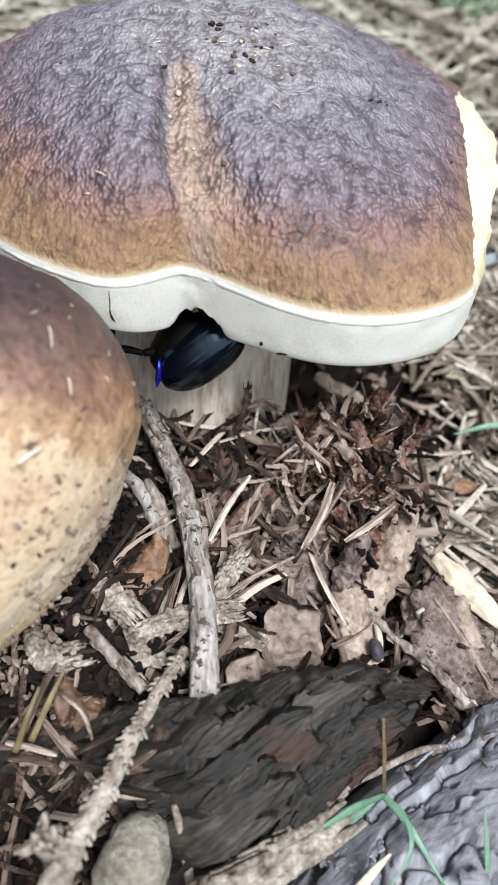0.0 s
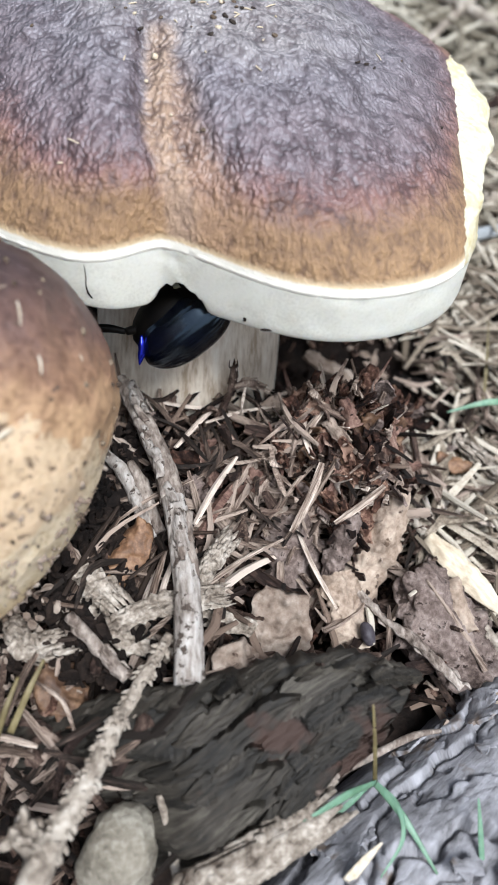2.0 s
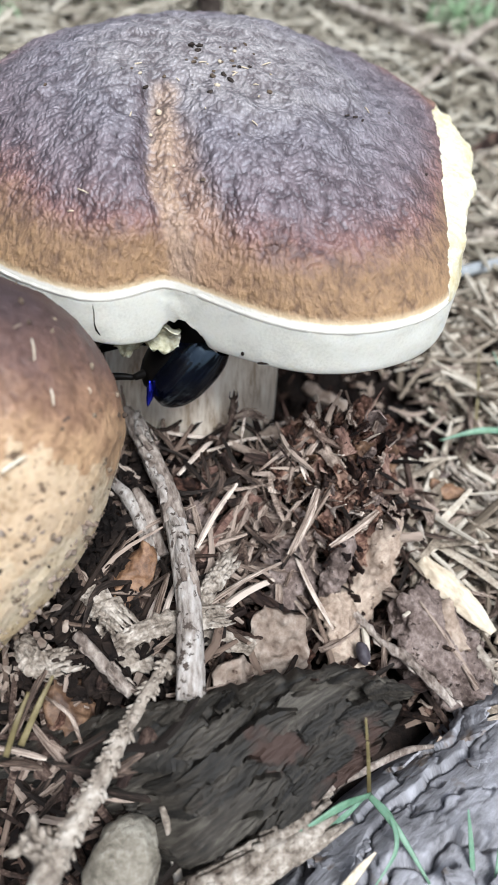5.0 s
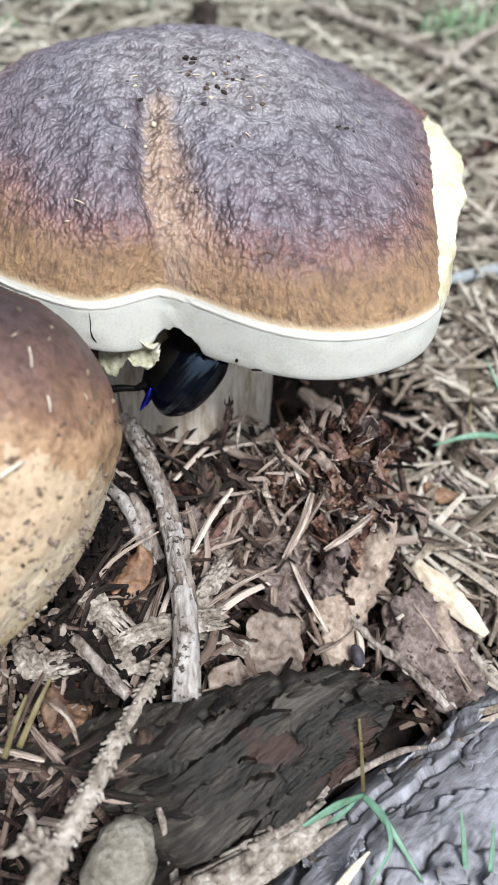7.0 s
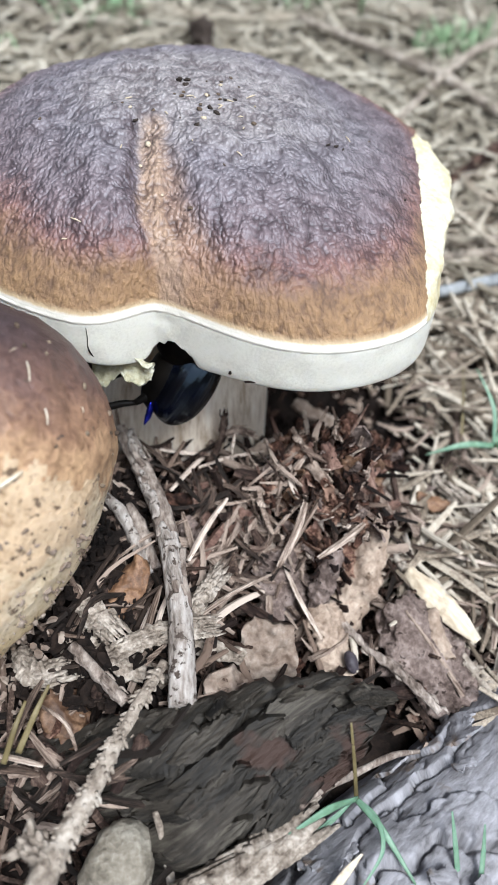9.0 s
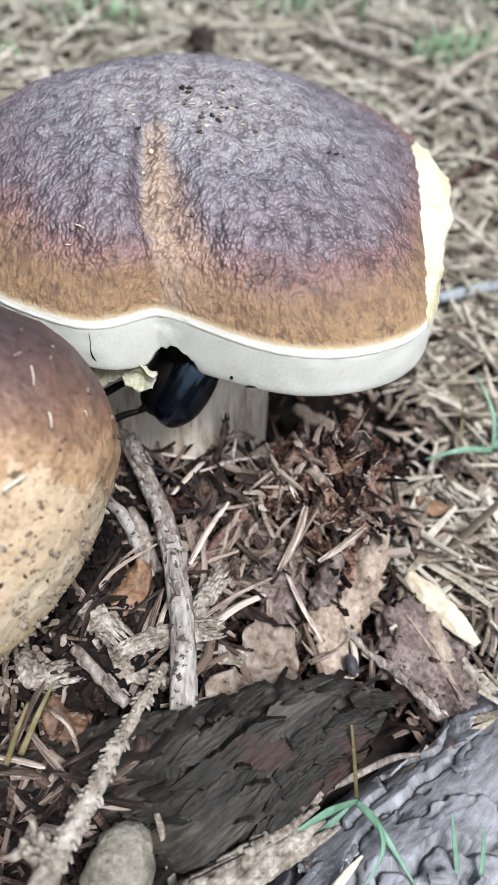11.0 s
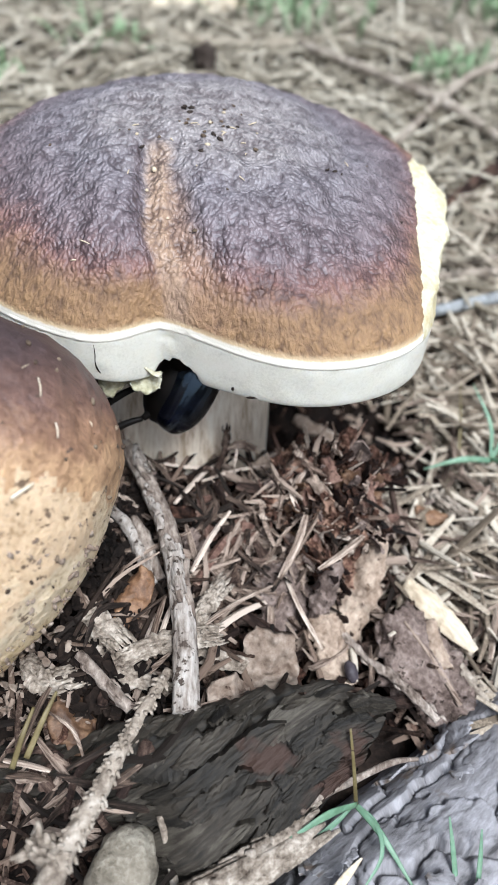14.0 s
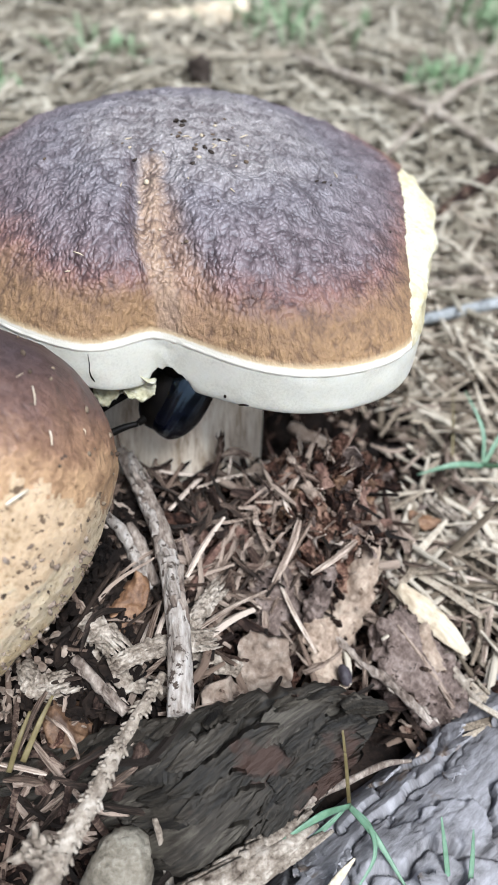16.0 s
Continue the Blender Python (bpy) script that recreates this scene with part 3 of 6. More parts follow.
def build_bolete():
    top = thing("large_bolete", "large bolete with plum-brown furrowed cap and torn cream edge", "mushroom")
    nt, nr = 720, 170
    # the line along which the cuticle has been torn off, and the way out of it
    tear_p, tear_n = Vector((0.0348, -0.02, 0.045)), Vector((0.945, -0.17, 0.225)).normalized()
    verts, uvs, torn = [], [], []
    for j in range(nr + 1):
        rho = 1 - (1 - j / nr) ** 1.6
        for i in range(nt):
            th = 2 * math.pi * i / nt
            p = cap_point(th, rho)
            s = (p - tear_p).dot(tear_n) + 0.0010 * wob(p, 150, 8) + 0.0003 * wob(p, 700, 9)
            torn.append(s > 0)
            if s > 0:
                d = Vector((math.cos(th), math.sin(th), 0.35)).normalized()
                swell = 0.0068 * min(1.0, s / 0.004) * math.sin(math.pi * min(1.0, rho ** 4.5)) * math.exp(-(((p.y + 0.014) / 0.019) ** 2))
                p = p + d * (swell - 0.0006 + 0.0009 * wob(p, 190, 2) + 0.0005 * wob(p, 520, 2) + 0.0002 * wob(p, 1300, 4)) * min(1.0, (1 - rho) / 0.03)
            verts.append(p)
            uvs.append((i / nt, 1 - max(0.0, 1 - rho ** 2.2) ** 0.62))
    # the rolled lip of the margin
    for dr, dz in ((0.07, -0.15), (0.08, -0.38), (0.0, -0.7), (-0.25, -1.0)):
        for i in range(nt):
            th = 2 * math.pi * i / nt
            p = cap_point(th, 1.0)
            s = 0.12 * wob(p, 700, 3) + 0.1 * wob(p, 1800, 5)
            torn.append((p - tear_p).dot(tear_n) > 0)
            verts.append(p + mm((dr + s) * math.cos(th), (dr + s) * math.sin(th), dz + s))
            uvs.append((i / nt, 1.0))
    nr += 4
    skin, flesh = [], []
    for j in range(nr):
        for i in range(nt):
            a, b = j * nt + i, j * nt + (i + 1) % nt
            f = (a, a + nt, b + nt, b)
            (flesh if sum(torn[k] for k in f) > 1 else skin).append(f)

    def only(faces):
        used = sorted({k for f in faces for k in f})
        at = {k: i for i, k in enumerate(used)}
        return [verts[k] for k in used], [tuple(at[k] for k in f) for f in faces], [uvs[k] for k in used]

    v, f, u = only(skin)
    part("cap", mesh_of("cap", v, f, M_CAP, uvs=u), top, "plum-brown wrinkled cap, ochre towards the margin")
    v, f, u = only(flesh)
    part("torn_flesh", mesh_of("torn_flesh", v, f, M_FLESH), top, "cream flesh where the cap skin is torn off")
    # the tubes under the cap: a rounded cushion, eaten away at the furrow
    prof = [(-0.12, 0.1), (-0.03, 0.5), (0.03, 1.2), (0.08, 2.6), (0.06, 5.0), (-0.05, 6.6), (-0.5, 7.3), (-2.4, 7.6), (-4.5, 7.7), (-8.0, 7.7), (-13.0, 7.0), (-19.0, 5.0), (-26.0, 1.0)]
    tv, tf, m = [], [], 900
    line = spline([(a, b, 0) for a, b in prof], 4)
    for k, q in enumerate(line):
        for i in range(m):
            th = 2 * math.pi * i / m
            d = math.degrees(wrap(th - FURROW))
            deep = q.y * (1 + 0.22 * math.exp(-((d / 13) ** 2))) * (1 - 0.16 / (1 + math.exp((d + 10) / 3)))
            # gnawed short beside the furrow: a ragged notch
            eaten = 1 / (1 + math.exp((abs(d - 3.2) - 4.9) * 1.9))
            stop = 4.75 + 0.3 * abs(d - 3.0) + 0.55 * wob((th * 45, 0, 0), 1.0) + 0.4 * wob((th * 130, 0, 3), 1.0)
            if deep > stop:
                deep -= (deep - stop) * 0.94 * eaten
            R = cap_radius(th) * 1000
            r = max(8.0, R * 0.9995 + q.x * (R / 42))
            n1 = 0.15 * wob((r * math.cos(th), r * math.sin(th), deep), 0.35, 4) + 0.12 * eaten * wob((r * math.cos(th), r * math.sin(th), deep), 0.9, 6)
            n1 *= min(1.0, max(0.0, q.y - 0.6))
            r += n1
            tv.append(Vector((CAP_C[0] + r * 0.001 * math.cos(th), CAP_C[1] + r * 0.001 * math.sin(th), cap_rim(th) - deep * 0.001 + n1 * 0.0006)))
    for k in range(len(line) - 1):
        for i in range(m):
            a, b = k * m + i, k * m + (i + 1) % m
            tf.append((a, a + m, b + m, b))
    part("tube_layer", mesh_of("tube_layer", tv, tf, M_TUBES), top, "white spongy tube layer, gnawed open at the furrow")
    # the stem
    sv, sf, m = [], [], 72
    rows = [(3, 1, 46, 13.0), (2.6, -0.5, 36, 13.6), (2.2, -1.5, 26, 14.4), (1.8, -2.2, 16, 15.0), (1.6, -2.8, 6, 15.4), (1.5, -3, -4, 15.6), (1.5, -3, -12, 14.0)]
    for c in spline([(a, b, z) for a, b, z, _ in rows], 6):
        r = np.interp(-c.z, [-46, -36, -26, -16, -6, 4, 12], [q[3] for q in rows])
        for i in range(m):
            th = 2 * math.pi * i / m
            rr = r + 0.35 * wob((math.cos(th) * 3, math.sin(th) * 3, c.z * 0.03), 1.0, 7) + 0.12 * wob((math.cos(th) * 14, math.sin(th) * 14, c.z * 0.05), 1.0, 2)
            sv.append(Vector((c.x + rr * math.cos(th), c.y + rr * math.sin(th), c.z)) * 0.001)
    for k in range(len(sv) // m - 1):
        for i in range(m):
            a, b = k * m + i, k * m + (i + 1) % m
            sf.append((a, a + m, b + m, b))
    part("stem", mesh_of("stem", sv, sf, M_STEM), top, "pale thick stem with brownish fibres")
    # small dark gnaw marks at the lower edge of the tubes
    for d, deep, size in ((15.0, 6.5, (0.2, 0.2, 0.35)), (18.6, 6.9, (1.0, 0.2, 0.13)), (-17.0, 6.6, (0.2, 0.2, 0.22))):
        th = FURROW + radians(d)
        r = cap_radius(th)
        v, f = lumped(tuple(q * 0.001 for q in size), d, 0.4, 1.6, 2)
        q = Vector((CAP_C[0] + r * math.cos(th), CAP_C[1] + r * math.sin(th), cap_rim(th) - deep * 0.001))
        part("gnaw_mark", mesh_of("gnaw_mark", [q + p for p in v], f, M_SOIL), top, "small dark gnaw mark")
    # a dark crack in the tubes
    line = []
    for q, deep in ((0.0, 1.2), (0.08, 3.0), (-0.04, 4.4), (0.2, 5.8), (0.7, 7.0)):
        th = FURROW - radians(11.6 - q)
        r = cap_radius(th) * 0.9995 + (-0.0001 if deep > 6 else 0.00012)
        line.append(Vector((CAP_C[0] + r * math.cos(th), CAP_C[1] + r * math.sin(th), cap_rim(th) - 0.00084 * deep)))
    v, f = tube(line, [0.00003, 0.00007, 0.00006, 0.00012, 0.0001], 6, 5)
    part("crack", mesh_of("crack", v, f, M_SOIL), top, "dark crack in the white tubes")
    return top


build_bolete()


# ---- the young bolete beside it ----
def build_young():
    top = thing("young_bolete", "young bolete, brown cap over a pale dirt-speckled base", "mushroom")
    c, R = Vector((-29.2, -42.0, 33.5)), 22.4

    axis = Vector((0.02, 0.71, 0.70)).normalized()
    ex = Vector((1, 0, 0))
    ey = axis.cross(ex).normalized()
    ex = ey.cross(axis)

    def shell(lo, hi, extra, n=200, rows=70):
        v, f, uv = [], [], []
        for j in range(rows + 1):
            ph = radians(lo + (hi - lo) * j / rows)
            for i in range(n):
                th = 2 * math.pi * i / n
                below = max(0.0, -math.sin(ph))
                taper = 1 - 0.12 * below
                d = (ex * math.cos(th) + ey * math.sin(th)) * math.cos(ph) * taper + axis * (math.sin(ph) * (0.86 if ph > 0 else 1.4))
                r = R * (1 + extra(ph, th))
                r += 0.45 * noise.noise(d * 2.2 + Vector((3, 1, 4))) + 0.28 * noise.noise(d * 7) + 0.12 * noise.noise(d * 23) + 0.03 * noise.noise(d * 51)
                uv.append((i / n, max(0.0, math.sin(ph))))
                v.append((c + d * r + Vector((-5.0 * below ** 2, 0, 0))) * 0.001)
        for j in range(rows):
            for i in range(n):
                a, b = j * n + i, j * n + (i + 1) % n
                f.append((a, b, b + n, a + n))
        return v, f, uv

    v, f, uv = shell(-90, 90, lambda ph, th: 0.008 - 0.018 * math.exp(-((math.degrees(ph) - 15 - 5 * math.sin(2 * th + 1)) / 6) ** 2) * (0.5 + 0.5 * math.sin(3 * th)), 260, 170)

    def brown(face):
        p = sum((v[k] for k in face), Vector()) / 4
        lat = (p * 1000 - c).dot(axis) / R
        return lat + 0.12 * wob(p, 150, 1) + 0.15 * wob(p, 480, 2) + 0.1 * wob(p, 1500, 2) > -0.12

    for name, want, mat, label in (("cap", True, M_YCAP, "reddish brown matt cap skin"), ("swollen_stem", False, M_YSTEM, "pale cream swollen base speckled with soil")):
        faces = [q for q in f if brown(q) == want]
        used = sorted({k for q in faces for k in q})
        at = {k: n for n, k in enumerate(used)}
        part(name, mesh_of(name, [v[k] for k in used], [tuple(at[k] for k in q) for q in faces], mat, uvs=[uv[k] for k in used]), top, label)
    # bits of soil and needle stuck on it
    rnd = random.Random(4)
    sv, sf = [], []
    for k in range(420):
        th, ph = rnd.uniform(-math.pi, math.pi), radians(rnd.uniform(-60, 8) if k < 350 else rnd.uniform(8, 60))
        below = max(0.0, -math.sin(ph))
        d = (ex * math.cos(th) + ey * math.sin(th)) * math.cos(ph) * (1 - 0.12 * below) + axis * (math.sin(ph) * (0.86 if ph > 0 else 1.4))
        q = (c + d * (R + 0.25) + Vector((-5.0 * below ** 2, 0, 0))) * 0.001
        s = rnd.uniform(0.15, 0.62) ** 1.6 * 0.001
        lv, lf = lumped((s * 1.3, s, s * 0.8), k * 1.7, 0.5, 1.5, 1)
        base = len(sv)
        turn = Euler((rnd.uniform(0, 6), rnd.uniform(0, 6), rnd.uniform(0, 6))).to_matrix()
        sv += [q + turn @ p for p in lv]
        sf += [tuple(base + i for i in t) for t in lf]
    fv, ff = [], []
    for k in range(150):
        th, ph = rnd.gauss(-0.25, 0.5), radians(rnd.uniform(-62, -12))
        below = -math.sin(ph)
        d = (ex * math.cos(th) + ey * math.sin(th)) * math.cos(ph) * (1 - 0.12 * below) + axis * (math.sin(ph) * 1.4)
        q = (c + d * (R + 0.1) + Vector((-5.0 * below ** 2, 0, 0))) * 0.001
        w = rnd.uniform(0.1, 0.42) * 0.001
        lv, lf = lumped((w * 1.5, w, w * 0.7), k * 2.3, 0.6, 1.7, 2)
        base = len(fv)
        turn = Euler((rnd.uniform(0, 6), rnd.uniform(0, 6), rnd.uniform(0, 6))).to_matrix()
        fv += [q + turn @ p for p in lv]
        ff += [tuple(base + i for i in t) for t in lf]
    tagged(part("ragged_fringe", mesh_of("ragged_fringe", fv, ff, M_MUD), top, "ragged fringe of crumbs stuck to the base"), kind="stuff")
    tagged(part("soil_specks", mesh_of("soil_specks", sv, sf, M_SOIL_SPECK), top), kind="stuff")


build_young()


for a, e, r in (((-14.5, -45.3, 50.0), (-14.0, -47.6, 49.2), 0.2), ((-12.5, -49.4, 47.1), (-12.2, -50.8, 46.1), 0.22), ((-16.4, -57.5, 44.0), (-14.3, -55.5, 44.2), 0.45), ((-16.1, -45.1, 51.1), (-15.5, -44.2, 50.9), 0.12), ((-9.5, -45.8, 44.0), (-9.2, -46.4, 43.6), 0.12)):
    v, f = tube([mm(*a), (mm(*a) + mm(*e)) / 2 + mm(0.1, 0, 0.1), mm(*e)], [r * 0.0004, r * 0.0005, r * 0.0003], 6, 3)
    thing("straw_bit", "short pale straw bit stuck on the young bolete", "straw", me=mesh_of("straw_bit", v, f, M_PALE))


# ---- the beetle ----
SPINES = []


def build_beetle():
    """A dor beetle, built with its head along +y and its back along +z, about 19 mm long."""
    top = thing("dung_beetle", "shiny blue-black dor beetle gnawing into the mushroom's tubes", "beetle")

    def half_width(y):
        return 4.3 * max(0.0, 1 - abs((y + 0.6) / 7.0) ** 2.6) ** 0.5

    for side, name in ((-1, "wing_case"), (1, "wing_case")):
        v, f, nu, nv = [], [], 48, 40
        for i in range(nu + 1):
            y = -7.55 + 12.3 * (i / nu)
            w = max(0.05, half_width(y))
            for j in range(nv + 1):
                a = math.pi / 2 * 1.16 * j / nv
                h = 4.3 * max(0.02, 1 - abs((y + 0.3) / 7.6) ** 2.4) ** 0.5
                groove = 0.05 * (abs(math.sin(a * 11)) ** 0.6 - 1) * min(1.0, w / 3)
                v.append(mm(side * (w + groove) * math.sin(a), y, (h + groove) * math.cos(a) + 0.4))
        for i in range(nu):
            for j in range(nv):
                a = i * (nv + 1) + j
                q = (a, a + 1, a + nv + 2, a + nv + 1)
                f.append(q if side < 0 else q[::-1])
        part(name, mesh_of(name, v, f, M_ELYTRA), top, "finely grooved blue-black wing case")
    v, f = lumped((0.0043, 0.0066, 0.0038), 2, 0.02)
    v = [p + mm(-0.9, -1.0, -1.5) for p in v]
    part("abdomen", mesh_of("abdomen", v, f, M_BLACK), top, "black hairy underside")
    v, f = lumped((0.0044, 0.0040, 0.0044), 5, 0.03)
    v = [p + mm(-2.0, 5.2, -2.2) for p in v]
    part("thorax_shield", mesh_of("thorax_shield", v, f, M_BLACK), top, "smooth black thorax shield")
    v, f = lumped((0.0027, 0.0023, 0.0016), 6, 0.06)
    v = [p + mm(-3.4, 8.6, -3.4) for p in v]
    part("head", mesh_of("head", v, f, M_BLACK), top)
    legs = []
    # hip, knee, ankle and toe of each leg; those on the far side are folded under the body
    near = (((-2.6, 5.0, -2.6), (-6.6, 3.4, -4.6), (-9.8, -1.2, -6.6), (-12.2, -4.6, -7.8)),
            ((-2.6, 1.2, -1.8), (-6.0, -2.0, -3.2), (-9.2, -6.6, -5.2), (-11.6, -9.6, -6.4)),
            ((-2.2, -4.0, -1.4), (-4.0, -7.0, -1.6), (-6.6, -10.4, -3.6), (-9.0, -13.4, -4.6)))
    far = (((1.2, 6.0, -2.6), (3.0, 7.4, -4.4), (3.4, 9.4, -5.6), (3.6, 10.6, -6.2)),
           ((2.2, 0.6, -2.6), (4.4, -1.6, -4.0), (5.2, -3.4, -5.4), (5.6, -4.4, -6.4)),
           ((2.0, -3.4, -2.6), (3.8, -4.6, -4.0), (4.6, -5.4, -5.4), (5.0, -6.0, -6.4)))
    for side, rows in ((-1, near), (1, far)):
        for k, (hip, knee, ankle, toe) in enumerate(rows):
            hip, knee, ankle, toe = (mm(*q) for q in (hip, knee, ankle, toe))
            v, f = tube([hip, (hip + knee) / 2 + mm(0, 0.3, 0.2), knee], [0.0006, 0.00075, 0.0005], 10, 4)
            o2 = part("leg", mesh_of("leg", v, f, M_BLACK), top, "thorny black leg")
            v, f = tube([knee, (knee + ankle) / 2 + mm(0, 0.3, 0), ankle], [0.0004, 0.00055, 0.00065], 10, 4)
            part("shin", mesh_of("shin", v, f, M_BLACK), o2, "black shin with a row of spines")
            for n in range(5):
                q = knee.lerp(ankle, 0.25 + 0.17 * n)
                v, f = tube([q, q + mm(side * 0.5, -0.9, -0.2)], [0.00022, 0.00004], 5, 1)
                SPINES.append((mesh_of("spine", v, f, M_BLACK), o2))
            v, f = tube([ankle, (ankle + toe) / 2 + mm(0, 0.4, 0), toe], [0.0003, 0.00026, 0.0002], 6, 4)
            part("foot", mesh_of("foot", v, f, M_BLACK), o2, "thin jointed black foot")
            legs.append((side, k, o2))
    for me, leg in SPINES:
        part("spine", me, leg)
    v, f = tube([mm(0, -2.0, 0), mm(0.15, 0, 0.15), mm(0, 2.0, 0)], [0.00012, 0.00055, 0.0006, 0.00015], 8, 6, 0.7)
    thigh = part("hind_thigh", mesh_of("hind_thigh", v, f, M_UNDER), top, "glossy violet-blue hind thigh")
    return top, legs, thigh


BEETLE, LEGS, THIGH = build_beetle()


def upright(at, head, back):
    """The beetle's pose from its place (mm), the way of its head and of its back."""
    y = Vector(head).normalized()
    z = Vector(back)
    z = (z - y * z.dot(y)).normalized()
    x = y.cross(z)
    m = Matrix((x, y, z)).transposed().to_4x4()
    m.translation = mm(*at)
    return m


# ---- torn flesh pulled from the tubes ----
def build_scrap():
    v, f = sheet(0.0088, 0.0048, 0.0009, 0.12, 0.25, 0.75, 0.0009, 3.0, 34, 22, 0.2, 0.3)
    v = [Vector((p.y, -p.z, p.x)) for p in v]
    return thing("flesh_scrap", "ragged cream scrap of gnawed tube flesh under the cap", "mushroom scrap", me=mesh_of("flesh_scrap", v, f, M_SCRAP))


SCRAP = build_scrap()


# ---- sticks and twigs ----
def stick(name, label, pts, radii, material, lump=0.12, seed=0.0, seg=18, steps=14, scale=420.0, pegs=0, peg=0.0012, group=""):
    """A twig through points in mm; pegs: the number of leaf-scar stubs along it."""
    P = [mm(*p) for p in pts]
    if material is M_PALE_TWIG:
        seg, steps, lump, scale, pegs, peg = 22, 20, 0.85, 1150.0, pegs * 2, peg * 1.5
    v, f = tube(P, [r * 0.001 for r in radii], seg, steps, 1.0, lump, scale, seed)
    ob = thing(name, label, "twig", group, me=mesh_of(name, v, f, material, smooth=material is not M_PALE_TWIG))
    if pegs:
        rnd = random.Random(int(seed * 10) + 3)
        line = spline(P, 24)
        v, f = [], []
        for k in range(pegs):
            i = rnd.randrange(1, len(line) - 1)
            t = (line[i + 1] - line[i - 1]).normalized()
            fr = i / (len(line) - 1) * (len(radii) - 1)
            r = radii[int(fr)] * 0.001
            d = Vector((rnd.gauss(0, 1), rnd.gauss(0, 1), rnd.gauss(0, 1)))
            d = (d - t * d.dot(t)).normalized()
            q = line[i] + d * r * 0.8
            if material is M_RIDGED:
                v, f = tube([q, q + d * peg * 0.6 + t * peg * 0.3, q + (d * 1.0 + t * 0.7) * peg * rnd.uniform(0.6, 1.3)], [peg * 0.5, peg * 0.36, peg * 0.2], 6, 1, 0.8, verts=v, faces=f)
            else:
                v, f = tube([q, q + d * peg * 0.4 + t * peg * 0.5, q + (d * 0.3 + t * 1.8) * peg * rnd.uniform(0.7, 1.5)], [peg * 0.3, peg * 0.36, peg * 0.1], 6, 1, 0.4, verts=v, faces=f)
        tagged(part("knobbly_bark", mesh_of("knobbly_bark", v, f, material), ob, "short woody stubs of fallen needles"), kind="stuff")
    return ob


def build_stick():
    """The weathered stick: flaking bark on its upper half, bare grey wood on the lower."""
    top = thing("weathered_stick", "grey weathered stick with cracked flaking bark on the litter", "stick")
    pts = [(-9.0, -15.5, 10.5), (-4.2, -29.3, 14.5), (-0.9, -41, 15.5), (0.9, -52, 15.0), (1.3, -60, 14.6), (1.4, -66.2, 13.6)]
    line = spline([mm(*p) for p in pts], 44)
    n, seg = len(line), 40

    def ring(lo, hi, radius, deep, seed):
        v, f = [], []
        for i in range(lo, hi + 1):
            t = (line[min(i + 1, n - 1)] - line[max(i - 1, 0)]).normalized()
            a = t.cross(Vector((0.1, 0.2, 0.97))).normalized()
            c = a.cross(t)
            for s in range(seg):
                w = 2 * math.pi * s / seg
                q = Vector((math.cos(w) * 2.4, math.sin(w) * 2.4, i * 0.05))
                g = noise.noise(q + Vector((seed, 0, 0))) + 0.6 * noise.noise(q * 2.6 + Vector((0, seed, 0)))
                crack = -max(0.0, 0.16 - abs(noise.noise(Vector((q.x * 1.6, q.y * 1.6, i * 0.028 + seed))))) * 6
                r = radius(i / n) * (1 + deep * g + deep * 0.9 * crack)
                v.append(line[i] + (a * math.cos(w) + c * math.sin(w)) * r * 0.001)
        rows = hi - lo
        for i in range(rows):
            for s in range(seg):
                u, x = i * seg + s, i * seg + (s + 1) % seg
                f.append((u, x, x + seg, u + seg))
        f.append(tuple(reversed(range(seg))))
        f.append(tuple(rows * seg + s for s in range(seg)))
        return v, f

    k = int(n * 0.42)
    v, f = ring(0, k, lambda s: 1.25 + 0.9 * s, 0.15, 3.0)
    part("flaking_bark", mesh_of("flaking_bark", v, f, M_STICK_BARK), top, "brown cracked bark, partly flaked off")
    v, f = ring(k - 3, n - 1, lambda s: 1.36 + 0.38 * s, 0.10, 8.0)
    part("bare_wood", mesh_of("bare_wood", v, f, M_STICK), top, "bleached grey wood with dark pits")
    rnd = random.Random(8)
    for q in range(16):
        i = rnd.randrange(8, k + 40)
        w = radians(rnd.uniform(20, 160))
        t = (line[i + 1] - line[i - 1]).normalized()
        a = t.cross(Vector((0.1, 0.2, 0.97))).normalized()
        nrm = a * math.cos(w) + a.cross(t) * math.sin(w)
        L = rnd.uniform(0.003, 0.0065)
        pv, pf = sheet(L, L * rnd.uniform(0.25, 0.4), 0.0003, 0.1, -0.3, 0.4, 0.0002, q * 2.1, 8, 5, 0.0, 0.3)
        m = Matrix((t.cross(nrm), t, nrm)).transposed().to_4x4()
        m.translation = line[i] + nrm * 0.0019
        o = part("bark_flake", mesh_of("bark_flake", pv, pf, M_STICK if q % 3 else M_STICK_BARK), top)
        o.matrix_basis = m @ pose(0, 0, 0, rnd.uniform(-6, 6), rnd.uniform(-10, 10), rnd.uniform(-10, 10))


build_stick()
stick("ridged_twig", "pale spruce twig with rows of needle stubs",
      [(-0.9, -60.0, 13.4), (-4.0, -65.6, 13.2), (-6.6, -70.8, 13.0), (-8.9, -75.6, 12.8), (-11.2, -80.0, 12.6), (-13.3, -84.6, 12.2), (-17, -93, 4)], [0.62, 0.75, 0.9, 1.05, 1.25, 1.5, 1.6], M_RIDGED, 0.3, 2.0, 16, 14, 620, 230, 0.0007)
stick("twig_stub", "knobbly pale side stub of a spruce twig",
      [(-11.6, -82.6, 12.2), (-14.3, -80.9, 12.6), (-15.8, -80.0, 12.8)], [1.5, 1.4, 0.9], M_RIDGED, 0.2, 3.0, 12, 8, 420, 30, 0.0011)
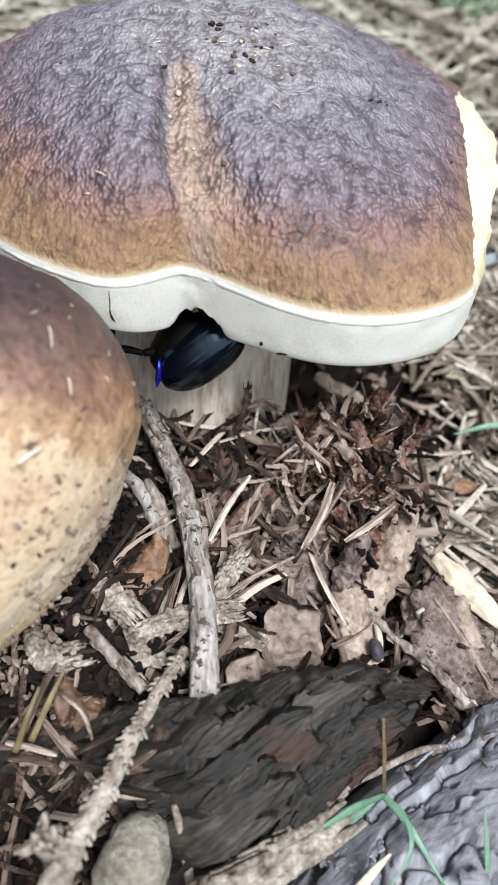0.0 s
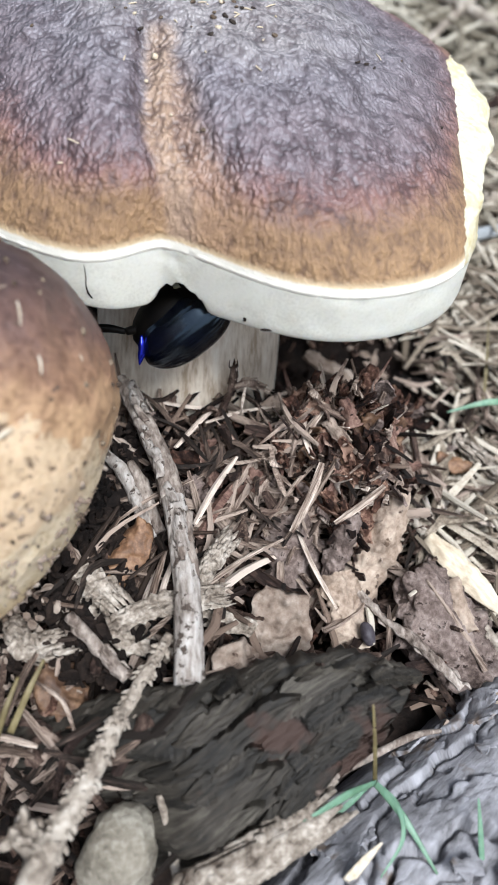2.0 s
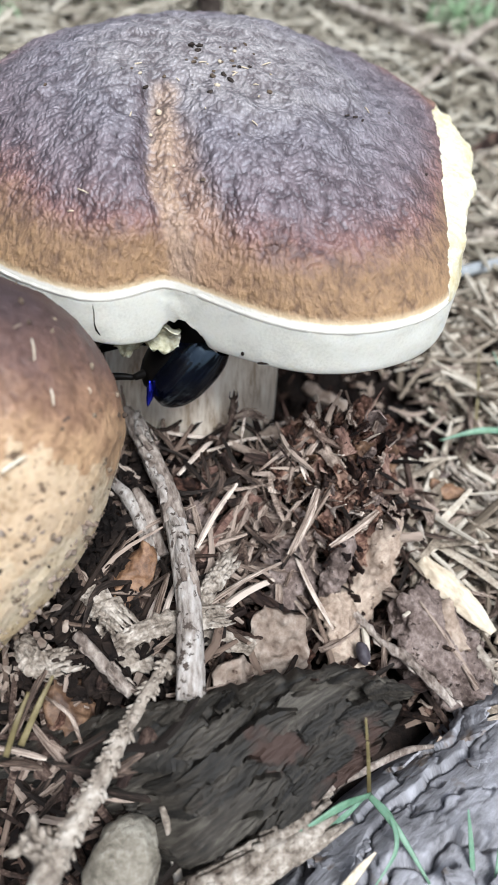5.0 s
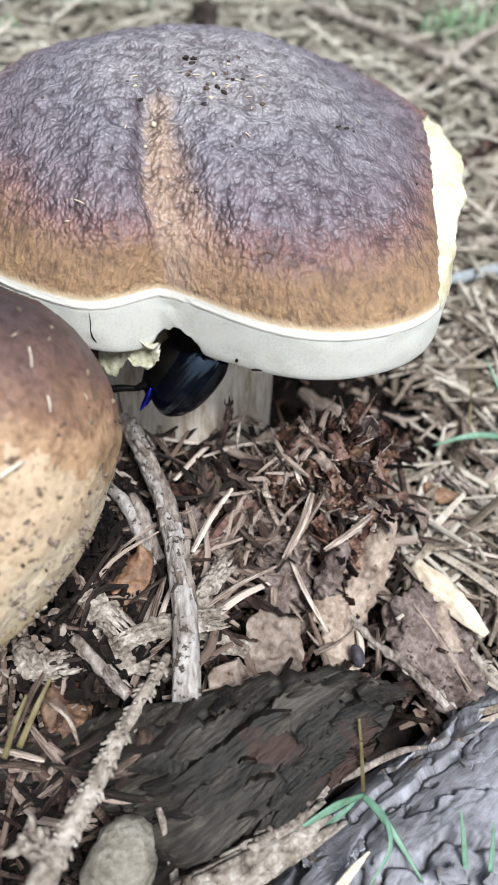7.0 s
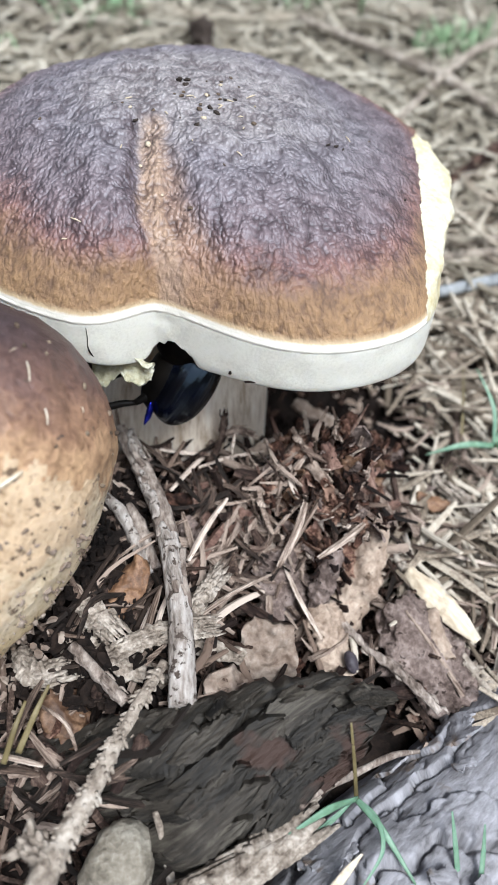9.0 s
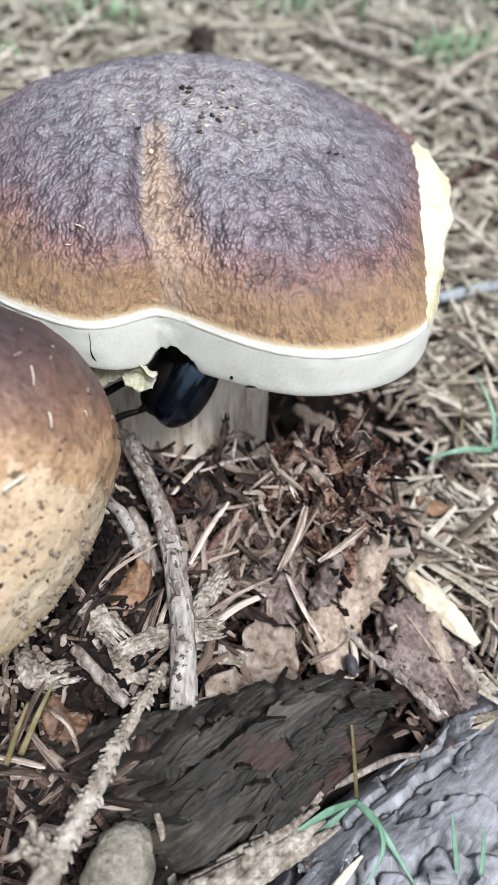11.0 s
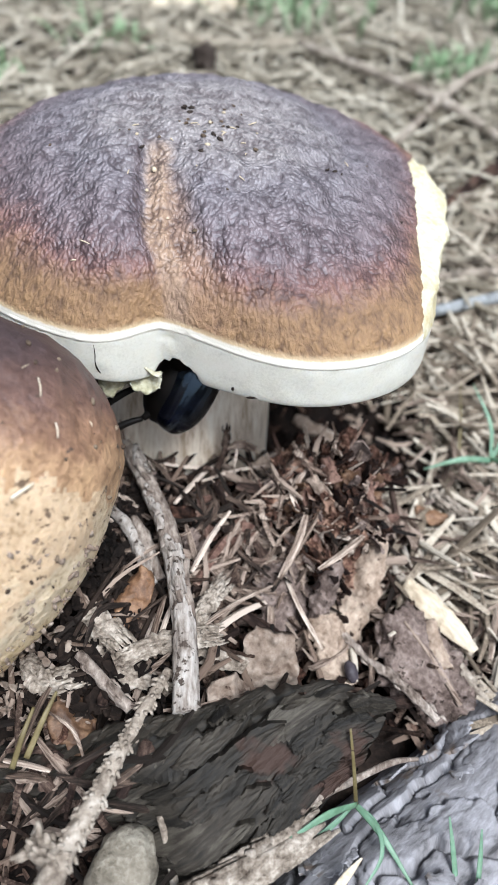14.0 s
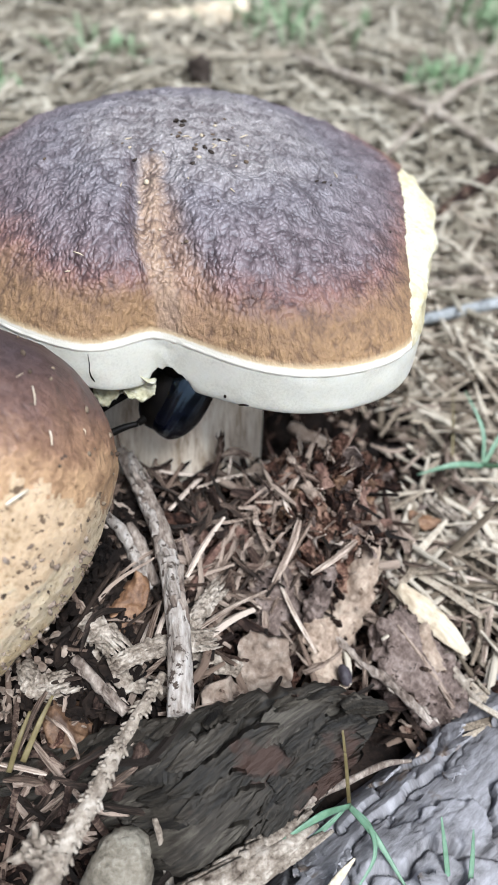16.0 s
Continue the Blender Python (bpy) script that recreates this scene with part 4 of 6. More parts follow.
stick("grey_twig", "grey spruce twig with needle stubs beside the dark bark",
      [(-12.8, -57.0, 12.6), (-9.0, -60.8, 12.0), (-5.6, -64.4, 11.6)], [0.7, 0.9, 0.8], M_STICK_BARK, 0.35, 4.0, 12, 8, 700, 24, 0.0006)
stick("forked_twig", "pale splintered forked twig in the litter", [(-10.4, -31.4, 12.3), (-7.9, -34.6, 12.3), (-5.7, -39.0, 11.9), (-3.6, -45.1, 11.1)], [0.7, 1.0, 1.1, 0.9], M_STICK, 0.3, 5.0, 14, 10, 600)
stick("forked_twig", "short grey-brown twig in the litter", [(-6.7, -33.6, 12.6), (-5.1, -36.9, 12.4), (-2.3, -44.3, 11.3)], [0.6, 0.9, 0.8], M_STICK_BARK, 0.3, 6.0, 14, 10, 600)
stick("litter_twig", "thin spruce twig with stubs among pale needles", [(33.8, -33.6, 3.3), (38.0, -37.0, -1.0), (40.9, -43.9, -2.9), (44.6, -52.0, -3.2), (49, -60, -4)], [0.6, 0.7, 0.75, 0.75, 0.7], M_RIDGED, 0.12, 7.0, 10, 10, 420, 60, 0.0008)
stick("litter_twig", "brown twig leaning on the crumbly mound", [(38.8, -18.7, -1.0), (38.0, -29.2, 2.2), (40.1, -35.5, -1.4)], [0.45, 0.5, 0.45], M_RIDGED, 0.12, 8.0, 10, 8)
stick("litter_twig", "splintered brown twig over the bark pieces", [(24.1, -44.5, -0.6), (28.6, -50.2, -1.0), (33.6, -55.5, -0.6), (38.0, -61.2, -1.0)], [0.35, 0.6, 0.75, 0.5], M_STICK_BARK, 0.8, 9.0, 16, 14, 900, 14, 0.0009)
stick("scaly_twig", "pale scaly twig at the bark's lower edge", [(-0.5, -86.0, 4.4), (7.5, -82.0, 5.2), (14.0, -78.6, 5.4)], [1.1, 1.15, 0.8], M_PALE_TWIG, 0.3, 10.0, 14, 10, 560, 90, 0.0016)
stick("grey_stalk", "thin grey stalk standing between the bark and the stone", [(-1.8, -75.3, 6), (-0.7, -78.5, 4), (0.2, -82.5, 1)], [0.5, 0.55, 0.55], M_RIDGED, 0.1, 11.0, 10, 6)
stick("scaly_twig", "bleached scaly twig piece behind the stick", [(-8.0, -58.5, 12.6), (-2.5, -56.2, 13.2), (5.6, -53.6, 11.2)], [0.9, 1.2, 1.0], M_PALE_TWIG, 0.45, 21.0, 14, 10, 800, 110, 0.0006)
stick("scaly_twig", "bleached splintered twig beside the stick", [(2.6, -52.6, 12.4), (4.6, -48.6, 11.6), (7.0, -44.4, 10.2)], [0.9, 1.1, 0.6], M_PALE_TWIG, 0.4, 22.0, 12, 8, 800, 60, 0.0006)
stick("scaly_twig", "short scaly twig lump by the young bolete", [(-11.5, -51.0, 12.6), (-9.0, -53.6, 12.8), (-7.4, -55.2, 12.4)], [1.2, 1.6, 1.2], M_PALE_TWIG, 0.4, 23.0, 12, 8, 700, 50, 0.0006)
stick("scaly_twig", "pale crumbling twig under the young bolete", [(-19.5, -57.0, 11.5), (-17.0, -60.5, 12.2), (-13.2, -60.0, 12.4)], [1.0, 1.4, 0.9], M_PALE_TWIG, 0.45, 24.0, 12, 8, 700, 70, 0.0006)
stick("scaly_twig", "pale knobbly twig among dry needles", [(48, -16, -1.5), (54, -24, -2), (60, -32, -2.5)], [0.8, 1.0, 0.9], M_PALE_TWIG, 0.35, 25.0, 12, 8, 600, 40, 0.0011)
stick("fallen_branch", "long grey-brown fallen twig behind the mushroom", [(48, 223.6, 6.6), (77.9, 181, 7.6), (92.3, 159.5, 7.6), (107, 131, 5.6)], [1.6, 1.9, 2.1, 1.6], M_RIDGED, 0.12, 12.0, 10, 10, 200)
stick("fallen_branch", "pale dry twig crossing another one", [(66, 126, 4.6), (104, 180, 8.6), (131.8, 210.7, 7.6), (190, 272, 6.6)], [1.0, 1.7, 1.7, 1.2], M_RIDGED, 0.12, 13.0, 10, 10, 200)
stick("fallen_branch", "long thin dry stalk across the litter", [(-90, 236, 4), (-48, 254, 4), (20, 230, 4), (96, 248, 4), (190, 244, 4)], [0.8, 1.1, 1.1, 1.0, 0.8], M_NEEDLE_PALE, 0.1, 14.0, 8, 10, 200)
stick("fallen_branch", "bluish grey dry stick lying on needles", [(55.5, 35.2, 3.6), (68.2, 38.1, 5.0), (92, 46, 5.2)], [1.2, 1.35, 1.4], M_GREY_STICK, 0.12, 15.0, 12, 10, 300)
stick("fallen_branch", "brown scaly twig in the needle litter", [(76, 88, 4.6), (90.8, 103.3, 6.6), (118, 128, 7.6)], [1.8, 2.3, 2.4], M_CRUMB, 0.25, 16.0, 12, 10, 300, 60, 0.0016)
stick("fallen_branch", "pale dry twig lying on needles", [(62, 56, 4.1), (76.6, 58, 5.2), (98, 60.5, 5.6)], [1.1, 1.2, 1.1], M_RIDGED, 0.12, 17.0, 10, 8, 300)
stick("fallen_branch", "pale knobbly twig lying on needles", [(62, 50.5, 4.1), (74.9, 51.9, 5.0), (96, 54.5, 5.0)], [0.9, 1.2, 1.1], M_RIDGED, 0.12, 18.0, 10, 8, 300, 40, 0.0012)
stick("fallen_branch", "short dry twig on the needle litter", [(-78, 268, 4), (-58, 226, 3), (-36, 186, 3)], [1.2, 1.5, 1.2], M_RIDGED, 0.1, 19.0, 8, 8, 200)


stick("knobbly_twig", "dark knobbly twig end at the foot of the stem", [(5.9, -22.5, 9.5), (7.8, -20.5, 14.4), (8.0, -19.5, 17.8)], [0.6, 0.5, 0.35], M_SPLINTER, 0.4, 31.0, 10, 8, 700, 26, 0.0006)
stick("knobbly_twig", "short dark twig with knobs before the stem", [(8.0, -20.5, 14.4), (10.2, -19.8, 14.9), (12.9, -19.0, 12.9)], [0.45, 0.55, 0.45], M_SPLINTER, 0.5, 32.0, 10, 8, 700, 30, 0.0007)
stick("curved_twig", "thin grey twig between the bark pieces", [(15.2, -76.5, 8.5), (17.2, -74.6, 7.0), (22.6, -71.6, 4.6), (28.5, -69.0, 3.6), (33, -67.5, 1.0)], [0.35, 0.45, 0.5, 0.45, 0.3], M_STICK_BARK, 0.15, 26.0, 10, 8)


# ---- rotten wood ----
def clump(at, size, seed):
    v, f = lumped(tuple(s * 0.0007 for s in size), seed, 0.7, 2.6, 5)
    ob = thing("rotten_wood_clump", "dark red-brown clump of rotten wood beside the stem", "rotten wood", "rotten wood clumps", me=mesh_of("rotten_wood_clump", v, f, M_CLUMP, smooth=False), at=pose(*(q * 0.001 for q in at), 0, 0, seed * 47))
    rnd = random.Random(seed)
    for k in range(26):
        L = rnd.uniform(2.5, 7) * 0.001
        pv, pf = sheet(L, L * rnd.uniform(0.25, 0.6), rnd.uniform(0.3, 0.6) * 0.001, rnd.uniform(-0.2, 0.4), rnd.uniform(-0.4, 0.3), 0.7, 0.0005, k + seed * 7, 9, 6, 0.3, 0.2)
        o = part("splinter", mesh_of("splinter", pv, pf, (M_CLUMP, M_SPLINTER, M_CLUMP, M_PURPLE, M_CLUMP, M_CLUMP, M_NEEDLE_HERO, M_CLUMP)[k % 8], smooth=False), ob)
        d = Vector((rnd.gauss(0, 1), rnd.gauss(-0.3, 1), rnd.gauss(0.3, 0.9))).normalized()
        e = Vector((rnd.gauss(0, 0.5), rnd.gauss(0, 0.5), rnd.gauss(0.4, 0.6)))
        o.matrix_basis = Matrix.Translation(Vector((d.x * size[0], d.y * size[1], d.z * size[2])) * 0.00095) @ (d + e).to_track_quat("Y", "X").to_matrix().to_4x4() @ pose(0, 0, 0, 0, rnd.uniform(0, 360), 0)


for k, (at, size) in enumerate((((20.0, -24.0, 13.5), (3.6, 3.0, 3.8)), ((27.4, -27.0, 15.5), (4.8, 3.6, 4.2)), ((24.4, -33.0, 11.5), (4.4, 3.2, 3.8)), ((16.6, -30.5, 9.5), (3.2, 2.8, 2.6)), ((35.0, -19.5, 6.0), (4.0, 3.2, 3.4)), ((24.0, -38.5, 5.5), (3.2, 2.6, 3.4)), ((30.5, -34.0, 8.5), (3.4, 2.6, 3.0)))):
    clump(at, size, k + 1)


def standing_bits():
    """Splinters, curled stalks and flakes that stand up out of the rotten mound."""
    rnd = random.Random(77)
    for k in range(130):
        x, y = rnd.gauss(23.0, 6.0), rnd.gauss(-29, 5.5)
        a = rnd.uniform(0, 6.28)
        lean = rnd.uniform(0.3, 1.3)
        L = rnd.uniform(3, 8)
        z = ground(x * 0.001, y * 0.001) * 1000 + rnd.uniform(0.5, 4.0)
        tip = Vector((x + L * lean * math.cos(a) * 0.7, y + L * lean * math.sin(a) * 0.7, z + L * 0.75))
        root = Vector((x, y, z - 1.5))
        knee = (root + tip) / 2 + Vector((rnd.gauss(0, 0.7), rnd.gauss(0, 0.7), rnd.gauss(0.2, 0.5)))
        r = rnd.uniform(0.25, 0.6)
        v, f = tube([mm(*root), mm(*knee), mm(*tip)], [r * 0.001, r * 0.0011, r * 0.0009, r * 0.0004], 7, 4, 0.4, 0.35, 900, k, ridge=0.75)
        thing("rotten_stalk", "rotten brown stalk standing in the crumbly mound", "wood splinter", "rotten stalks", me=mesh_of("rotten_stalk", v, f, (M_SPLINTER, M_NEEDLE_HERO, M_SPLINTER, M_REDDISH)[k % 4], smooth=False))
    for k in range(46):
        x, y = rnd.gauss(24.0, 5.5), rnd.gauss(-29.5, 5.5)
        L = rnd.uniform(3.0, 6.5) * 0.001
        me = mesh_of("curled_scrap", *sheet(L, L * rnd.uniform(0.4, 0.8), 0.0003, rnd.uniform(0.1, 0.5), rnd.uniform(-0.6, -0.1), 0.7, 0.0005, k * 1.9, 14, 10, 0.3, 0.25), (M_REDDISH, M_SPLINTER, M_RUST, M_PURPLE, M_REDDISH, M_SPLINTER)[k % 6])
        thing("curled_scrap", "curled red-brown scrap of rotten bark on the mound", "bark scrap", "curled scraps", me=me, at=pose(x * 0.001, y * 0.001, ground(x * 0.001, y * 0.001) + rnd.uniform(0.001, 0.0055), rnd.gauss(50, 30), rnd.gauss(0, 35), rnd.uniform(0, 360)))


standing_bits()


# ---- bark pieces ----
SLAB_TOP = spline([(-24, -65.5, 4.5), (-15, -66.3, 7.5), (-7, -66.8, 11.4), (2, -66.0, 13.0), (11, -63.8, 13.8), (20, -63.4, 13.8), (28, -64.8, 12.0)], 24)
SLAB_FOOT = spline([(-23, -73, -6), (-14, -76, -6), (-5, -79.5, -5.5), (3, -81.5, -3.5), (9, -80.5, -1.8), (13.6, -77, -0.6), (19.2, -71.6, 1.0)], 24)
SLAB_OUT = Vector((0, -0.66, 0.75))


def slab_point(s, t):
    """The slab's middle surface: s along its upper edge, t down to its foot; in metres."""
    k = max(0.0, min(0.9999, s)) * (len(SLAB_TOP) - 1)
    i = int(k)
    a = SLAB_TOP[i].lerp(SLAB_TOP[i + 1], k - i)
    b = SLAB_FOOT[i].lerp(SLAB_FOOT[i + 1], k - i)
    sunk = 3.5 / (1 + math.exp((s - 0.40 + 0.1 * noise.noise(Vector((t * 5, 3, s * 4)))) * 40)) / (1 + math.exp((0.3 - t) * 30))
    return (a.lerp(b, t) + SLAB_OUT * (3.2 * math.sin(math.pi * max(0.0, min(1.0, t))) + 0.7 * noise.noise(Vector((s * 5, t * 5, 2))) - sunk)) * 0.001


def bark_layer(at, size, lift, thick, seed, parent, nu=30, nv=9):
    """One layer of bark flaking off the slab: long, ragged, its lower edge proud of the layer below."""
    rnd = random.Random(seed)
    v, f, grain = [], [], []
    wave = rnd.uniform(0, 50)
    for layer in (0, 1):
        for i in range(nu + 1):
            a = 2 * i / nu - 1
            body = max(0.04, 1 - abs(a) ** 3.5)
            for j in range(nv + 1):
                b = 2 * j / nv - 1
                rag = 1 + 0.38 * noise.noise(Vector((a * 3.4 + wave, b * 0.7, 1))) + 0.3 * noise.noise(Vector((a * 9 + wave, b, 5))) + 0.16 * noise.noise(Vector((a * 22, wave, b)))
                s = at[0] + a * size[0] * (1 + 0.2 * noise.noise(Vector((b * 2.5, wave, 3))))
                t = at[1] + b * size[1] * body * rag - a * size[0] * 0.75
                h = lift + 0.5 * b + 0.12 * noise.noise(Vector((a * 5 + wave, b * 3, 8))) + 0.1 * noise.noise(Vector((a * 2 + wave, b * 9, 4)))
                v.append(slab_point(s, t) + SLAB_OUT * (h - layer * thick) * 0.001)
                grain.append((s * 0.055 + seed * 0.013, t * 0.024 + s * 0.03))
    row, off = nv + 1, (nu + 1) * (nv + 1)
    for i in range(nu):
        for j in range(nv):
            a = i * row + j
            f.append((a, a + row, a + row + 1, a + 1))
            f.append((off + a, off + a + 1, off + a + row + 1, off + a + row))
    ring = list(range(nv + 1)) + [i * row + nv for i in range(1, nu + 1)] + [nu * row + j for j in range(nv - 1, -1, -1)] + [i * row for i in range(nu - 1, 0, -1)]
    for k, a in enumerate(ring):
        b = ring[(k + 1) % len(ring)]
        f.append((a, b, off + b, off + a))
    part("bark_layer", mesh_of("bark_layer", v, f, M_BARK, smooth=False, uvs=grain), parent)


def build_bark_slab():
    """A slab of dark bark leaning towards the front, its upper edge raised and crumbling."""
    nu, nv, v, f, grain = 260, 90, [], [], []
    for layer in (0, 1):
        for j in range(nv + 1):
            for i in range(nu + 1):
                s = i / nu
                edge = 0.05 * noise.noise(Vector((s * 14, 0, 3))) + 0.035 * noise.noise(Vector((s * 45, 0, 1)))
                t = j / nv
                t += edge * (1 - 2 * t)
                along, across = s * 52, t * 24 + s * 26
                h = 0.5 * noise.noise(Vector((along * 0.12, across * 0.7, 5))) + 0.28 * noise.noise(Vector((along * 0.4, across * 1.6, 8)))
                h -= 18 * max(0.0, 0.05 - abs(noise.noise(Vector((along * 0.09, across * 0.36, 21)))))
                h += 1.7 * math.exp(-((t / 0.05) ** 2)) * (0.6 + noise.noise(Vector((s * 24, 0, 4)))) - 1.2 * math.exp(-(((t - 0.13) / 0.05) ** 2))
                v.append(slab_point(s, t) + SLAB_OUT * (h - 3.2 * layer) * 0.001)
                grain.append((along * 0.001, across * 0.001))
    row, off = nu + 1, (nu + 1) * (nv + 1)
    for j in range(nv):
        for i in range(nu):
            a = j * row + i
            f.append((a, a + row, a + row + 1, a + 1))
            f.append((off + a, off + a + 1, off + a + row + 1, off + a + row))
    ring = list(range(nu + 1)) + [j * row + nu for j in range(1, nv + 1)] + [nv * row + i for i in range(nu - 1, -1, -1)] + [j * row for j in range(nv - 1, 0, -1)]
    for k, a in enumerate(ring):
        b = ring[(k + 1) % len(ring)]
        f.append((a, b, off + b, off + a))
    ob = thing("bark_slab", "dark fissured slab of old bark half sunk in litter", "bark")
    part("bark_body", mesh_of("bark_body", v, f, M_BARK, uvs=grain), ob, "dark fibrous bark under the flaking layers")
    rnd = random.Random(19)
    for k in range(44):
        at = (0.4 + 0.57 * ((k * 0.618034) % 1.0), 0.1 + 0.84 * ((k + 0.5) / 44))
        bark_layer(at, (rnd.uniform(0.05, 0.17), rnd.uniform(0.04, 0.1)), 0.3 + 0.75 * (k % 4) + rnd.uniform(0, 0.3), rnd.uniform(1.0, 1.8), k, ob, 44, 11)
    # the crumbling upper edge, and broken ends in the hollow part
    for k in range(34):
        at = (rnd.uniform(0.3, 0.98), rnd.uniform(-0.02, 0.05))
        bark_layer(at, (rnd.uniform(0.018, 0.06), rnd.uniform(0.014, 0.035)), rnd.uniform(0.8, 2.2), 0.7, 100 + k, ob, 16, 5)
    for k in range(26):
        at = (rnd.uniform(0.03, 0.44), rnd.uniform(0.0, 0.75))
        bark_layer(at, (rnd.uniform(0.03, 0.08), rnd.uniform(0.02, 0.05)), rnd.uniform(0.2, 1.4), 0.6, 200 + k, ob, 20, 6)


build_bark_slab()


def build_log():
    """A fallen branch with grey bark that flakes off in terraces, sunk in the ground."""
    c, d = mm(41, -77, -13.5), Vector((0.8, 0.6, -0.02)).normalized()
    side = d.cross(Vector((0, 0, 1))).normalized()
    up = side.cross(d)
    v, f, grain, nu = [], [], [], 270
    turns = [radians(-15 + 200 * j / 230) for j in range(231)] + [radians(185 + 160 * j / 24) for j in range(1, 24)]
    nv = len(turns)

    def step(x, soft):
        x = max(0.0, min(1.0, x / soft + 0.5))
        return x * x * (3 - 2 * x)

    for i in range(nu + 1):
        s = (i / nu - 0.5) * 0.085
        for w in turns:
            q = Vector((s * 90, math.cos(w) * 1.7, math.sin(w) * 1.7))
            bend = 0.45 * Vector((noise.noise(q * 1.7), noise.noise(q * 1.7 + Vector((5, 5, 5))), 0)) + 0.12 * Vector((noise.noise(q * 6), noise.noise(q * 6 + Vector((2, 7, 1))), 0))
            g = Vector((s * 62, w * 2.1, 0)) + bend
            r = 13.6 + 0.8 * noise.noise(q * 0.7)
            # terraces, each with a sharp broken edge that overhangs the next
            for k, lo in enumerate((-0.12, 0.1, 0.02)):
                n = noise.noise(Vector((g.x * (0.5 + 0.3 * k), g.y * (0.42 + 0.25 * k), 3.1 + 7 * k))) - lo
                r += (1.5, 1.2, 0.7)[k] * step(n, 0.022) - (1.5, 1.3, 0.8)[k] * math.exp(-(((n + 0.03) / 0.024) ** 2))
            r -= 16 * max(0.0, 0.022 - abs(noise.noise(Vector((g.x * 0.4, g.y * 1.0, 14.0)))))
            r += 0.1 * noise.noise(q * 4) + 0.05 * noise.noise(q * 13)
            v.append(c + d * s + (side * math.cos(w) + up * math.sin(w)) * r * 0.001)
            grain.append((s, w * 0.0146))
    for i in range(nu):
        for j in range(nv):
            a, b = i * nv + j, i * nv + (j + 1) % nv
            f.append((a, b, b + nv, a + nv))
    f.append(tuple(range(nv - 1, -1, -1)))
    f.append(tuple(nu * nv + j for j in range(nv)))
    ob = thing("bark_log", "grey-violet fallen branch with flaking bark plates", "log")
    part("bark_skin", mesh_of("bark_skin", v, f, M_LOG, uvs=grain), ob, "grey bark broken into terraces")
    rnd = random.Random(5)
    for k in range(14):
        s, w = rnd.uniform(-0.03, 0.03), radians(rnd.uniform(60, 160))
        ln = rnd.uniform(0.003, 0.0065)
        pv, pf = sheet(ln, ln * rnd.uniform(0.5, 0.9), 0.0007, 0.05, -0.05, 0.7, 0.0003, k * 1.3, 16, 12, 0.0, 0.2)
        n = side * math.cos(w) + up * math.sin(w)
        m = Matrix((n.cross(d), d, n)).transposed().to_4x4()
        m.translation = c + d * s + n * 0.0166
        o = part("bark_plate", mesh_of("bark_plate", pv, pf, M_LOG, smooth=False, uvs=[(p.y, p.x + k * 0.01) for p in pv]), ob)
        o.matrix_basis = m @ pose(0, 0, 0, rnd.uniform(-7, 7), rnd.uniform(-7, 7), rnd.uniform(-40, 40))


build_log()


# ---- leaves, flakes and stones ----
def flake(name, label, category, at, turn, size, material, curl=0.3, cup=0.2, ragged=0.25, seed=0.0, thick=0.5, wide=0.5, rough=0.0006, taper=0.0):
    v, f = sheet(size[0] * 0.001, size[1] * 0.001, thick * 0.001, curl, cup, ragged, rough, seed, 44, 34, taper, wide)
    return thing(name, label, category, me=mesh_of(name, v, f, material), at=pose(*(q * 0.001 for q in at), *turn))


flake("bud_scale", "orange-brown curled bud scale in the litter", "bud scale", (-7.0, -48.0, 12.2), (18, -12, -32), (10, 5.0), M_ORANGE, 0.25, -0.35, 0.2, 1.0)
flake("mud_flake", "dry grey-brown flake of crusted mud", "mud flake", (12.6, -57.4, 5.8), (50, 6, -14), (12.5, 8.2), M_MUD, 0.08, -0.12, 0.2, 2.6, 1.6, 0.16, 0.0010)
flake("mud_flake", "grey-brown crust of dry mud by the bark edge", "mud flake", (7.8, -63.2, 9.2), (34, 8, 25), (8, 6.5), M_MUD, 0.15, -0.15, 0.3, 3.0, 1.4, 0.3, 0.001)
flake("tan_leaf", "curled tan dead leaf with ragged edges", "dead leaf", (28.4, -42.5, 3.2), (46, 8, -20), (19, 6.4), M_TAN, 0.12, -0.3, 0.5, 4.0, 0.5, 0.35, 0.0009)
flake("tan_leaf", "tan dead leaf scrap below the mud flake", "dead leaf", (24.4, -50.0, 0.2), (25, 10, 20), (11, 7), M_TAN, 0.15, -0.25, 0.5, 14.0, 0.5, 0.35, 0.0009)
PURPLE = flake("purple_leaf", "purplish brown rotting leaf scrap", "dead leaf", (39.0, -52.0, -0.2), (22, -6, 30), (18, 13), M_PURPLE, 0.1, -0.25, 0.45, 5.0, 0.8, 0.35, 0.001)
v, f = tube([mm(-0.5, -7.5, 0.9), mm(0.3, -1, -0.1), mm(-0.4, 7.0, 0.5)], [0.0005, 0.0004, 0.0002], 7, 8, 0.7, 0.3, 900, 2)
part("midrib", mesh_of("midrib", v, f, M_SPLINTER), PURPLE, "dark withered midrib")
flake("brown_leaf", "dark reddish leaf scrap standing in the crumbs", "dead leaf", (17.0, -43.2, 2.6), (48, 5, 8), (13, 9), M_PURPLE, 0.12, -0.25, 0.4, 6.0, 0.6, 0.35)
flake("brown_leaf", "curled red-brown leaf scrap standing among needles", "dead leaf", (23.2, -43.6, 4.6), (55, 10, -8), (12, 3.8), M_PURPLE, 0.12, -0.45, 0.4, 61.0, 0.5, 0.3, 0.0009)
